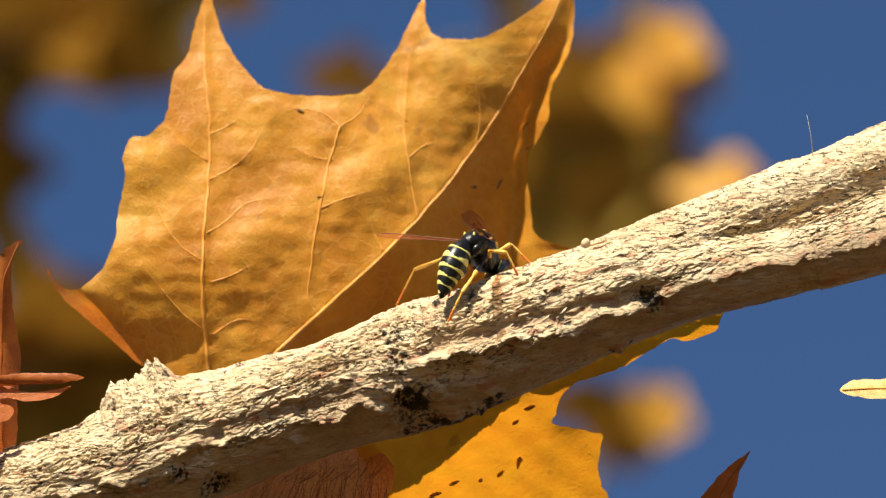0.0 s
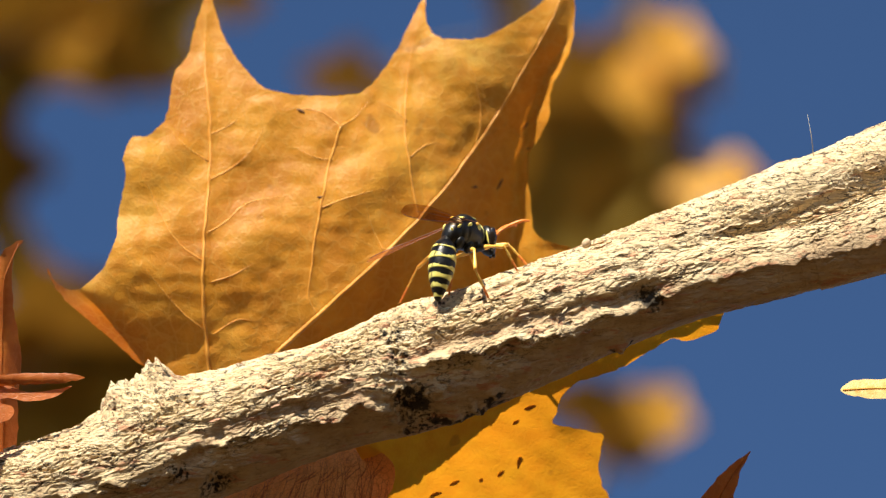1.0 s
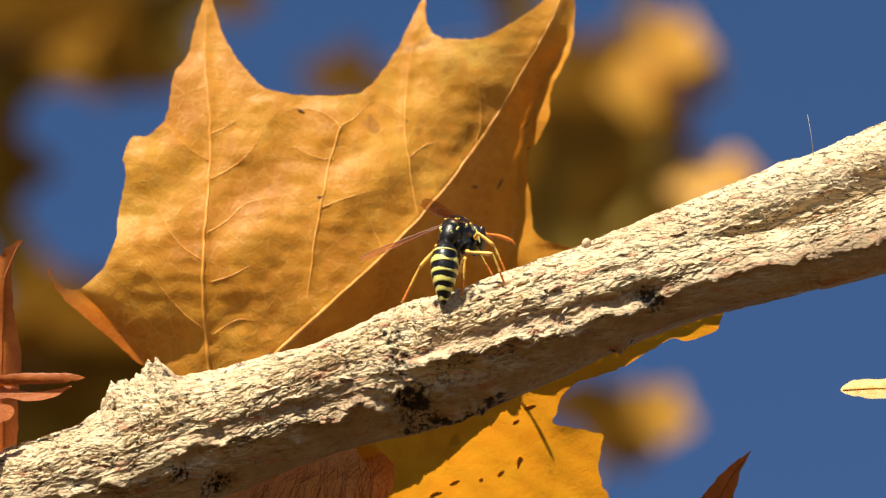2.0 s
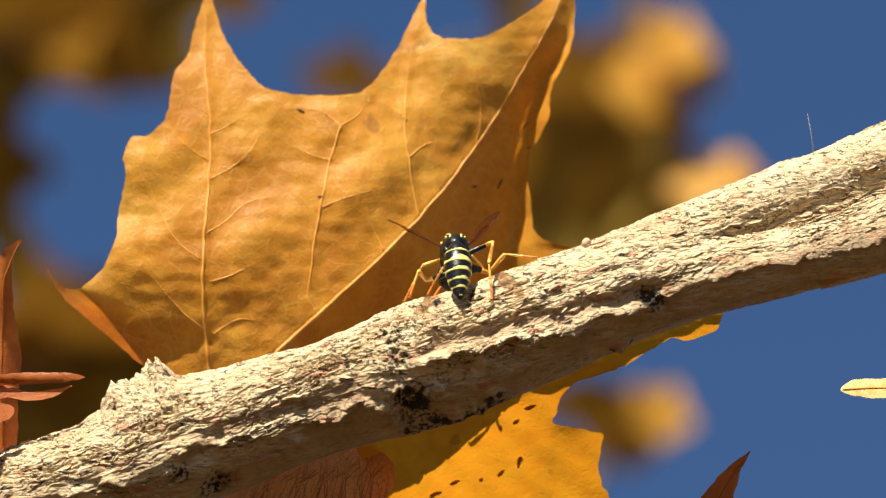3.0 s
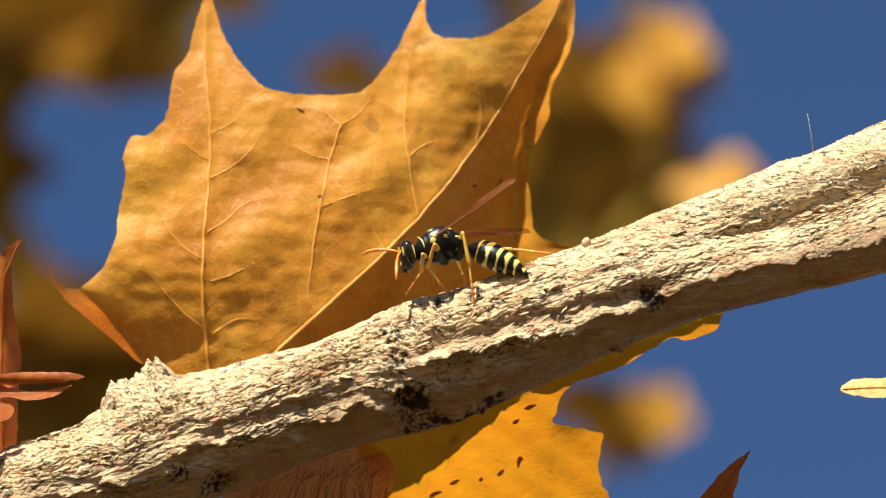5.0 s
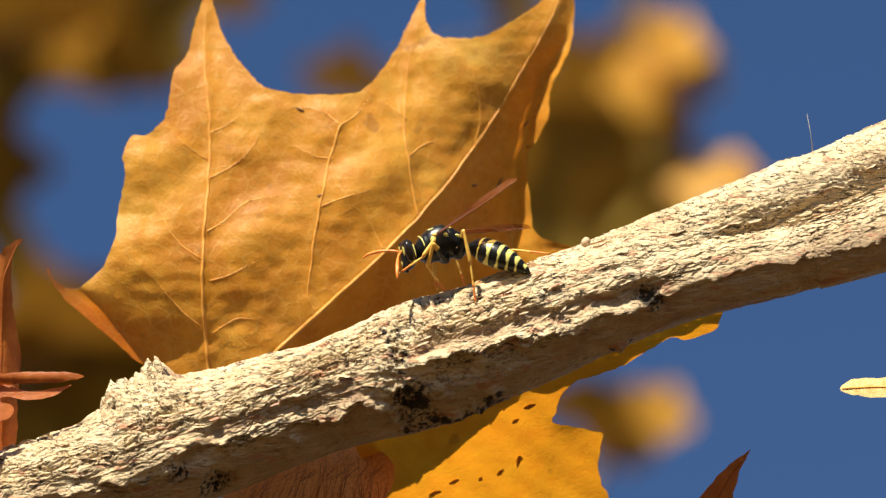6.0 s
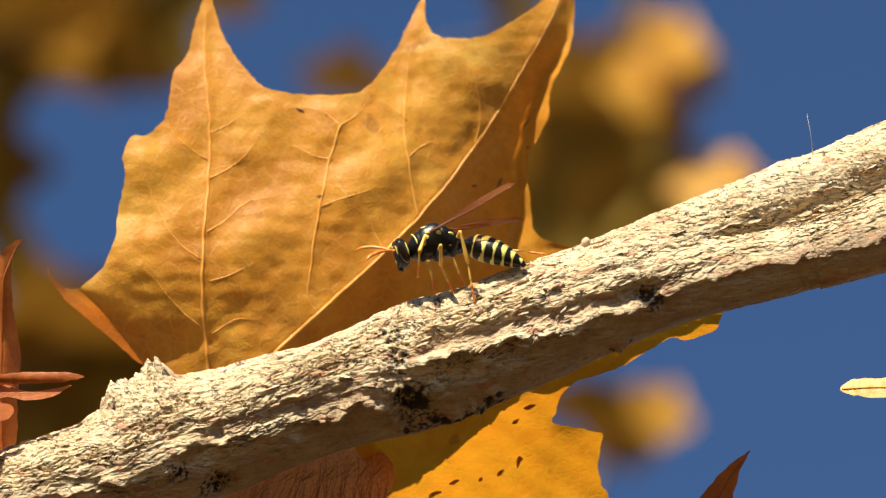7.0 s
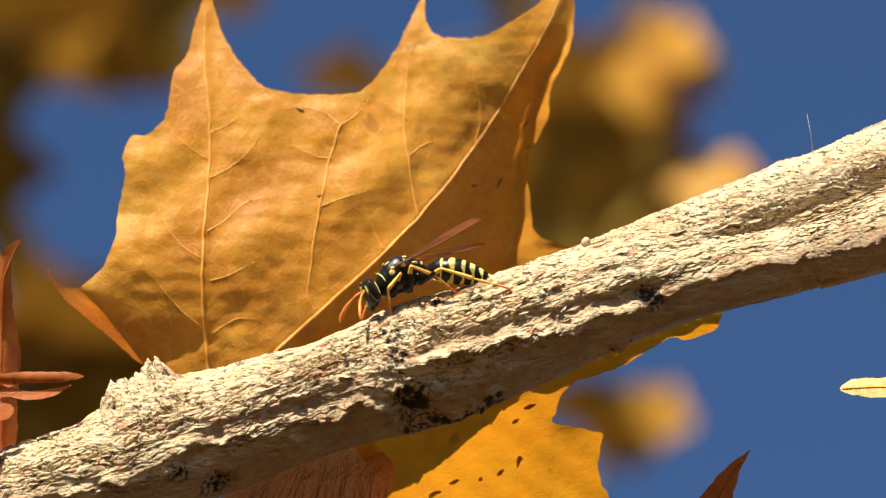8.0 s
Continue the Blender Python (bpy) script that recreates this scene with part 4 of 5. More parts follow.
def wing_material():
    n = Nodes("wing_membrane")
    f = n.noise(n.stretch((0.4, 2, 2)), 700, 3)
    skin = n.plain(n.ramp(f, (0.3, (0.13, 0.04, 0.010)), (0.7, (0.24, 0.08, 0.020))), 0.5, n.bump(f, 0.5, 0.0001), 0.08)
    clear = n.add("ShaderNodeBsdfTransparent", Color=(0.95, 0.74, 0.50, 1)).outputs[0]
    node = n.add("ShaderNodeMixShader")
    along = n.tree.nodes.new("ShaderNodeSeparateXYZ")
    n.tree.links.new(n.coord, along.inputs[0])
    n.put(node, 0, n.ramp(n.step(along.outputs[0], 0.004, 0.0105), (0.0, (0.10,) * 3), (1.0, (0.50,) * 3)))
    n.tree.links.new(clear, node.inputs[1])
    n.tree.links.new(skin, node.inputs[2])
    return n.finish(node.outputs[0])


MAT_WING = wing_material()


def loft(name, rings, mats, sides=28, step=0.12, slot=None, parent=None):
    """A body along x: rings of (x, height of the middle, half width, half height), in millimetres."""
    r = catmull(rings, step)
    n = len(r)
    t = np.linspace(0, 2 * math.pi, sides, endpoint=False)
    verts = [(x * MM, w * math.cos(a) * MM, (zc + h * math.sin(a)) * MM) for x, zc, w, h in r for a in t]
    verts += [(r[0][0] * MM, 0, r[0][1] * MM), (r[-1][0] * MM, 0, r[-1][1] * MM)]
    faces, slots = [], []
    for i in range(n - 1):
        for k in range(sides):
            k2 = (k + 1) % sides
            faces.append((i * sides + k, i * sides + k2, (i + 1) * sides + k2, (i + 1) * sides + k))
            slots.append(slot(i / (n - 1), t[k]) if slot else 0)
    for k in range(sides):
        k2 = (k + 1) % sides
        faces += [(n * sides, k2, k), (n * sides + 1, (n - 1) * sides + k, (n - 1) * sides + k2)]
        slots += [slot(0, t[k]) if slot else 0, slot(1, t[k]) if slot else 0]
    ob = link_mesh(name, verts, faces, mats, None, True, slots)
    ob.parent = parent
    return ob


def blob(name, at, radii, turn, mat, parent, label=""):
    """A small rounded lump."""
    bm = bmesh.new()
    bmesh.ops.create_uvsphere(bm, u_segments=14, v_segments=9, radius=1)
    bmesh.ops.transform(bm, verts=bm.verts, matrix=pose(*[v * MM for v in at], *turn) @ Matrix.Diagonal((*[v * MM for v in radii], 1)))
    for f in bm.faces:
        f.smooth = True
    me = bpy.data.meshes.new(name)
    bm.to_mesh(me)
    bm.free()
    me.materials.append(mat)
    return part_of(new(name, me), parent, label)


HIPS = {"front": (1.5, 0.8, -1.45), "middle": (-0.2, 1.0, -1.7), "hind": (-1.7, 1.0, -1.45)}
BONES = {"front": (3.0, 2.8, 3.6), "middle": (3.4, 3.4, 4.2), "hind": (4.0, 4.4, 5.1)}
LEGS = [(pair, side) for pair in HIPS for side in (1, -1)]


def build_leg(pair, wasp):
    a, b, c = BONES[pair]
    dark = 0.72 if pair == "hind" else 0.64
    femur = loft("leg", [(-0.1, 0, 0.15, 0.18), (0.2, 0, 0.34, 0.40), (a * 0.45, 0, 0.38, 0.43), (a * 0.85, 0, 0.29, 0.30), (a, 0, 0.22, 0.23)],
                 [MAT_BLACK, MAT_LEG], 10, 0.15, lambda p, t: 0 if p < dark else 1, wasp)
    tibia = loft("tibia", [(-0.1, 0, 0.18, 0.18), (b * 0.3, 0, 0.21, 0.23), (b * 0.8, 0, 0.28, 0.30), (b, 0, 0.23, 0.23)], [MAT_LEG], 10, 0.3, None, femur)
    rings = []
    for k, (p, q) in enumerate(((0, 0.42), (0.42, 0.62), (0.62, 0.77), (0.77, 0.88), (0.88, 1.0))):
        rings += [((p + 0.01) * c, 0, 0.12, 0.12), (q * c - 0.06, 0, 0.19, 0.17)]
    tarsus = loft("tarsus", rings, [MAT_LEG, MAT_ORANGE], 8, 0.12, lambda p, t: 1 if p > 0.55 else 0, femur)
    for side in (-1, 1):
        claw = tube("claw", np.array([(c - 0.05, 0, 0), (c + 0.18, side * 0.12, 0.03), (c + 0.28, side * 0.2, -0.12)]) * MM, [0.05 * MM, 0.03 * MM], [MAT_ORANGE], None, 5)
        bm = bmesh.new()
        bm.from_mesh(tarsus.data)
        bm.from_mesh(claw.data)
        bm.to_mesh(tarsus.data)
        bm.free()
        bpy.data.objects.remove(claw)
    return femur, tibia, tarsus


def build_wing(wasp, side):
    """A fore wing folded lengthwise, with its hind wing under it; it points to +x."""
    def blade(name, length, wide, y0, z0, parent):
        verts, faces = [], []
        n, m = 26, 7
        for i in range(n):
            p = i / (n - 1)
            w = wide * (0.16 + 0.84 * min(1, 1.6 * p) ** 1.2) * math.sqrt(max(0.0, 1 - max(0, (p - 0.8) / 0.2) ** 2.2) + 0.002)
            for j in range(m):
                q = j / (m - 1)
                verts.append(((p * length) * MM, side * (y0 + (q - 0.25) * w + 0.35 * p * p) * MM, (z0 + 0.18 * abs(q - 0.45) * w + 0.08 * math.sin(9 * p + 4 * q) * p) * MM))
        for i in range(n - 1):
            for j in range(m - 1):
                faces.append((i * m + j, (i + 1) * m + j, (i + 1) * m + j + 1, i * m + j + 1))
        ob = link_mesh(name, verts, faces, [MAT_WING])
        ob.parent = parent
        for q, rad in ((0, 0.10), (0.42, 0.05), (0.85, 0.04)):
            j = round(q * (m - 1))
            line = [verts[i * m + j] for i in range(0, n - (1 if q == 0 else 5))]
            if name == "wing":
                part_of(tube("wing_vein", line, [rad * MM, rad * 0.5 * MM], [MAT_WING_VEIN], None, 5), ob)
        return ob
    wing = blade("wing", 13.0, 1.85, 0, 0, wasp)
    blade("hind_wing", 8.6, 1.3, -0.4, -0.12, wing)
    return wing


MAT_WING_VEIN = plain_material("wing_vein_chitin", (0.14, 0.045, 0.018), (0.20, 0.07, 0.03), 900, 0.35)


def build_wasp():
    wasp = new("wasp")
    tagged(wasp, "black and yellow banded paper wasp standing on the branch", "wasp")
    parts = {}
    thorax = loft("thorax", [(-3.0, -0.62, 0.22, 0.22), (-2.75, -0.52, 0.72, 0.75), (-2.2, -0.25, 1.12, 1.25), (-1.75, -0.1, 1.25, 1.38), (-1.62, 0.02, 1.28, 1.42), (-1.45, 0.05, 1.42, 1.66), (-0.95, 0.1, 1.50, 1.74), (-0.8, 0.1, 1.48, 1.70),
                             (-0.65, 0.15, 1.58, 1.86), (0, 0.17, 1.64, 1.92), (0.9, 0.08, 1.60, 1.78), (1.3, 0.0, 1.52, 1.62), (1.42, -0.04, 1.46, 1.54), (1.55, -0.08, 1.48, 1.54), (2.0, -0.2, 1.28, 1.32), (2.5, -0.32, 0.85, 0.92), (2.9, -0.38, 0.35, 0.4)], [MAT_BLACK], 30, 0.15, None, wasp)
    for side in (1, -1):
        s = side
        blob("yellow_spot", (0.75, s * 1.46, 0.62), (0.36, 0.12, 0.42), (0, 25, 0), MAT_BAND, thorax)
        blob("yellow_spot", (-0.55, s * 1.36, 0.85), (0.30, 0.15, 0.34), (s * -25, 0, 0), MAT_BAND, thorax)
        blob("yellow_spot", (-1.2, s * 0.52, 1.62), (0.24, 0.46, 0.12), (0, -14, 0), MAT_BAND, thorax)
        blob("yellow_spot", (-1.85, s * 0.98, 0.62), (0.36, 0.14, 0.24), (s * -30, -25, 0), MAT_BAND, thorax)
        blob("yellow_spot", (-2.42, s * 0.60, 0.02), (0.16, 0.16, 0.52), (0, -35, 0), MAT_BAND, thorax)
        blob("yellow_spot", (0.55, s * 0.55, 1.74), (0.62, 0.10, 0.12), (0, 6, s * 6), MAT_BAND, thorax)
        blob("wing_base", (0.55, s * 1.36, 1.12), (0.28, 0.20, 0.18), (0, 0, 0), MAT_LEG, thorax)
        arc = [(2.25 - 0.5 * abs(math.sin(a)), s * 1.32 * math.sin(a), -0.1 + 1.34 * math.cos(a)) for a in np.linspace(0.25, 1.75, 9)]
        part_of(tube("collar_stripe", np.array(arc) * MM, [0.06 * MM, 0.09 * MM, 0.07 * MM], [MAT_BAND], None, 6), thorax)
        for pair, (hx, hy, hz) in HIPS.items():
            blob("coxa", (hx, s * hy, hz + 0.35), (0.55, 0.45, 0.75), (s * -20, 10, 0), MAT_BLACK, thorax)
    for ob in (thorax, *thorax.children):
        ob.data.transform(Matrix.Diagonal((1.27, 1.22, 1.27, 1)))
    head = loft("head", [(-0.95, 0, 0.5, 0.5), (-0.65, 0.05, 1.45, 1.35), (0, 0, 1.85, 1.75), (0.5, -0.12, 1.70, 1.72), (0.95, -0.3, 1.15, 1.4), (1.22, -0.5, 0.5, 0.8)], [MAT_BLACK], 26, 0.12, None, wasp)
    for s in (1, -1):
        blob("eye", (0.15, s * 1.48, 0.12), (0.72, 0.52, 1.38), (0, 12, 0), MAT_EYE, head)
        blob("eye_stripe", (-0.52, s * 1.42, 0.35), (0.12, 0.22, 0.85), (s * 20, 0, 0), MAT_BAND, head)
        blob("face_stripe", (0.86, s * 0.98, 0.25), (0.16, 0.20, 0.80), (0, 8, s * -30), MAT_BAND, head)
        blob("mandible", (0.85, s * 0.42, -1.72), (0.28, 0.24, 0.38), (s * 15, 25, 0), MAT_EYE, head)
    blob("brow", (1.02, 0, 0.55), (0.14, 0.65, 0.13), (0, 0, 0), MAT_BAND, head)
    blob("face_plate", (0.98, 0, -1.05), (0.28, 0.55, 0.50), (0, 20, 0), MAT_BAND, head)
    for ob in (head, *head.children):
        ob.data.transform(Matrix.Diagonal((0.92, 1.05, 1.16, 1)))
    # abdomen: six rings of horn, each black in front with a wavy yellow hem
    abdomen = new("abdomen")
    abdomen.parent = wasp
    shape = catmull([(0, 0, 0.2, 0.22), (-0.5, 0.0, 0.7, 0.7), (-1.3, 0.08, 1.35, 1.30), (-2.5, 0.08, 1.80, 1.72), (-4.2, 0.0, 1.85, 1.75), (-5.8, -0.15, 1.50, 1.40),
                     (-7.2, -0.38, 0.98, 0.92), (-8.2, -0.6, 0.48, 0.46), (-8.6, -0.7, 0.12, 0.12)], 0.1)
    bounds = (0.0, -2.05, -3.55, -4.85, -6.05, -7.1, -8.6)
    for k in range(6):
        a, b = bounds[k], bounds[k + 1]
        rows = []
        for p in np.linspace(0, 1, 13):
            x = a + 0.12 * (k > 0) + (b - a - 0.12 * (k > 0)) * p
            zc, w, h = (float(np.interp(-x, -shape[:, 0], shape[:, c])) for c in (1, 2, 3))
            f = 1 + 0.05 * (p - 0.35) - (0.06 if p == 0 and k else 0)
            rows.append((x, zc, w * f, h * f))
        tip = rows[-1]
        if k < 5:
            rows.append((tip[0] - 0.02, tip[1], tip[2] * 0.9, tip[3] * 0.9))

        def hem(p, t, k=k):
            start = (0.78, 0.58, 0.53, 0.52, 0.52, 0.48)[k]
            start += 0.09 * math.cos(3 * t + 0.6) * (1 if k else 0.3) - 0.10 * math.cos(t - math.pi / 2) * (k > 2)
            return 1 if start + 0.06 < p < (0.97 if k < 5 else 0.62) else 0
        loft("abdomen_ring", rows, [MAT_BLACK, MAT_BAND], 44, 0.07, hem, abdomen)
    for ob in abdomen.children:
        ob.data.transform(Matrix.Diagonal((1.09, 0.97, 0.98, 1)))
    antennae = []
    for s in (1, -1):
        line = [(0, 0, 0), (0.9, s * 0.12, 0.12), (1.35, s * 0.2, 0.10), (2.4, s * 0.45, -0.02), (3.4, s * 0.75, -0.28), (4.3, s * 0.95, -0.62), (4.85, s * 1.0, -1.1)]
        ant = tube("antenna", catmull(line, 0.2) * MM, [v * MM for v in (0.14, 0.19, 0.14, 0.18, 0.23, 0.25, 0.24, 0.20, 0.10)], [MAT_ORANGE], None, 9)
        antennae.append(part_of(ant, head, "orange antenna"))
    wings = [build_wing(wasp, s) for s in (1, -1)]
    legs = {(pair, s): build_leg(pair, wasp) for pair, s in LEGS}
    return dict(wasp=wasp, head=head, abdomen=abdomen, antennae=antennae, wings=wings, legs=legs)


WASP = build_wasp()


# ---- small growths on the branch ----
blob("gall", (18.9, -1.0, 0.7), (0.6, 0.6, 0.75), (0, 20, 0), MAT_FLAKE, branch, "pale round gall")
blob("gall", (18.1, -1.0, -0.2), (0.42, 0.42, 0.38), (0, 20, 0), MAT_FLAKE, branch, "pale round gall")
hair = tube("bristle", np.array([(49.1, 0.0, 12.4), (48.8, 0.0, 15.2), (48.3, 0.0, 17.8)]) * MM, [0.07 * MM, 0.04 * MM, 0.02 * MM], [MAT_HAIR], RIG, 6)
tagged(hair, "fine pale bristle standing up from the branch", "bristle")


# ---- movement ----
# Keys by time, in millimetres and in directions of the view's frame.
BODY_AT = [(0.0, (4.9, 0.0, -0.1)), (0.2, (4.6, 0.0, 0.4)), (0.4, (4.2, 0.0, 1.3)), (0.6, (3.8, 0.5, 1.7)), (0.8, (3.3, 0.5, 1.9)), (1.0, (2.6, 0.5, 2.0)),
           (1.2, (2.4, 0.5, 1.9)), (1.6, (2.8, 0.5, 2.0)), (2.8, (-0.3, 1.5, 1.6)), (3.0, (1.7, 2.0, -0.9)), (3.1, (1.6, 2.0, -1.4)), (3.2, (1.0, 1.5, -1.4)), (3.3, (0.2, 1.0, -2.0)),
           (3.4, (-0.8, 2.0, -2.9)), (3.5, (-1.4, 2.0, -3.0)), (3.6, (-1.4, 1.0, -3.2)), (3.8, (-1.3, -1.0, -2.0)), (4.0, (-1.3, -2.0, -1.3)), (4.2, (-0.7, -2.0, 0.2)), (4.5, (-0.6, -2.0, 0.2)), (5.8, (-0.4, -2.0, 0.4)),
           (6.6, (-0.4, -2.0, 0.4)), (7.0, (-1.3, -2.0, 0.8)), (7.2, (-1.6, -2.0, 0.1)), (7.4, (-1.5, -2.0, -0.7)), (7.6, (-1.6, -2.0, -1.4)), (7.8, (-3.3, -2.0, -2.5)), (8.0, (-5.8, -2.0, -3.7))]
# heading (0 to the side, 90 away, 180 to the other side), pitch, roll
BODY_TURN = [(0.0, (56, -34, 0)), (0.2, (50, -24, 0)), (0.4, (45, -10, 0)), (0.6, (46, -5, 0)), (1.0, (50, -6, 0)), (1.6, (50, -6, 0)), (2.8, (95, 8, 0)), (3.0, (92, -47, 0)), (3.1, (97, -42, 0)),
             (3.2, (118, -38, 0)), (3.3, (136, -34, 0)), (3.4, (150, -38, 0)), (3.5, (156, -36, 0)), (3.6, (164, -28, 0)), (3.8, (188, -12, 0)), (4.0, (190, -6, 0)), (4.2, (190, -7, 0)), (5.8, (188, -9, 0)), (6.6, (187, -9, 0)),
             (7.0, (186, -9, 0)), (7.2, (184, -12, 0)), (7.6, (190, -18, 0)), (8.0, (192, -24, 0))]
HEAD_WAY = [(0.0, (0.8, 0.3, -0.6)), (0.2, (0.9, 0.3, -0.35)), (0.4, (0.9, 0.35, 0.0)), (1.0, (0.88, 0.45, 0.05)), (1.2, (0.95, 0.1, 0.05)), (1.6, (0.88, 0.45, 0.0)), (2.8, (0.0, 1, 0.2)), (3.0, (0.0, 1, -0.4)),
            (3.2, (-0.6, 0.5, -0.7)), (3.4, (-0.45, 0.2, -0.9)), (3.5, (-0.5, 0.1, -0.85)), (3.6, (-0.75, 0.05, -0.65)), (3.8, (-0.8, -0.45, -0.25)), (4.2, (-0.95, -0.25, -0.1)), (5.8, (-0.95, -0.25, -0.2)),
            (6.6, (-0.95, -0.25, -0.15)), (7.0, (-0.9, -0.2, -0.25)), (7.2, (-0.9, -0.3, -0.4)), (7.5, (-0.7, -0.6, -0.3)), (7.6, (-0.8, -0.4, -0.4)), (8.0, (-0.88, -0.35, -0.35))]
# from its waist to its tip
ABDOMEN_WAY = [(0.0, (-0.46, -0.40, -0.95)), (0.4, (-0.33, -0.42, -0.95)), (0.6, (-0.14, -0.45, -0.95)), (1.6, (-0.14, -0.45, -0.95)), (2.8, (0.18, -0.45, -0.95)), (3.0, (0.05, -0.42, -0.92)),
               (3.1, (0.05, -0.72, -0.68)), (3.2, (0.28, -0.78, -0.58)), (3.3, (0.42, -0.80, -0.42)), (3.4, (0.48, -0.82, -0.26)), (3.5, (0.52, -0.85, -0.12)), (3.6, (0.66, -0.66, -0.16)), (3.8, (0.90, -0.25, -0.34)),
               (4.0, (0.9, -0.25, -0.40)), (4.2, (0.88, -0.3, -0.36)), (6.6, (0.88, -0.3, -0.28)), (7.2, (0.92, -0.2, -0.22)), (7.6, (0.97, 0.0, -0.10)), (8.0, (0.98, 0.0, -0.09))]
WING_WAY = {
    1: [(0.0, (-0.98, 0.1, 0.08)), (0.4, (-0.93, 0.1, -0.24)), (1.0, (-0.90, 0.1, -0.38)), (1.6, (-0.90, 0.1, -0.38)), (2.8, (-0.6, -0.75, -0.2)), (3.0, (-0.52, -0.75, 0.28)), (3.1, (-0.55, -0.60, 0.45)),
        (3.2, (-0.3, -0.6, 0.65)), (3.3, (-0.05, -0.5, 0.85)), (3.4, (0.14, -0.75, 0.65)), (3.6, (0.24, -0.65, 0.72)), (3.8, (0.72, -0.2, 0.62)), (4.2, (0.80, -0.1, 0.55)), (6.6, (0.80, -0.1, 0.52)), (7.2, (0.85, -0.1, 0.42)), (8.0, (0.85, -0.1, 0.45))],
    -1: [(0.0, (-0.36, -0.88, 0.25)), (0.4, (-0.52, -0.8, 0.05)), (0.6, (-0.7, -0.65, 0.12)), (1.0, (-0.75, -0.62, 0.08)), (1.6, (-0.75, -0.62, 0.08)), (2.8, (0.25, -0.92, 0.22)), (3.0, (0.30, -0.85, 0.36)),
         (3.2, (0.85, -0.3, 0.4)), (3.4, (0.85, 0.12, 0.42)), (3.6, (0.85, 0.15, 0.45)), (3.8, (0.98, 0.1, 0.12)), (4.2, (0.99, 0.1, -0.02)), (5.8, (0.99, 0.1, 0.05)), (6.6, (0.99, 0.1, 0.04)), (7.2, (0.96, 0.1, 0.14)), (8.0, (0.95, 0.1, 0.2))]}
ANTENNA_WAY = {
    1: [(0.0, (0.75, 0.6, -0.2)), (0.4, (0.72, 0.5, 0.5)), (1.6, (0.72, 0.5, 0.5)), (2.8, (-0.25, 0.45, -0.8)), (3.1, (-0.4, 0.4, -0.7)), (3.2, (-0.9, 0.2, -0.2)), (3.4, (-0.75, -0.1, -0.45)), (3.5, (-0.85, 0.0, -0.35)), (3.6, (-1, -0.1, 0.0)), (3.8, (-0.75, -0.4, -0.55)),
        (4.0, (-0.9, -0.3, -0.2)), (4.2, (-0.32, -0.62, -0.55)), (6.2, (-0.3, -0.62, -0.5)), (6.6, (-0.85, -0.4, -0.1)), (7.0, (-0.85, -0.5, 0.0)), (7.2, (-0.7, -0.5, -0.3)), (7.5, (-0.85, -0.3, -0.3)), (7.6, (-0.4, -0.55, -0.7)), (8.0, (-0.35, -0.65, -0.65))],
    -1: [(0.0, (0.9, 0.2, -0.32)), (0.4, (0.85, 0.3, 0.28)), (0.6, (0.8, 0.3, 0.48)), (0.75, (0.95, 0.2, 0.05)), (0.9, (0.78, 0.3, 0.62)), (1.1, (0.78, 0.3, 0.62)), (1.25, (0.95, 0.2, 0.0)), (1.4, (0.8, 0.3, 0.45)), (1.6, (0.85, 0.3, 0.35)),
         (2.8, (0.25, 0.45, -0.8)), (3.1, (0.0, 0.5, -0.7)), (3.2, (-0.7, 0.6, -0.3)), (3.5, (-0.6, 0.7, -0.3)), (3.6, (-0.85, 0.4, -0.2)), (3.8, (-0.75, 0.3, 0.5)), (4.0, (-0.95, 0.1, -0.2)), (4.2, (-0.9, 0.1, 0.30)), (5.8, (-0.98, 0.1, -0.02)), (6.6, (-0.9, 0.1, 0.25)),
         (7.2, (-0.95, 0.1, 0.2)), (7.5, (-0.9, 0.1, -0.35)), (7.6, (-0.6, 0.1, -0.65)), (8.0, (-0.7, 0.0, -0.65))]}
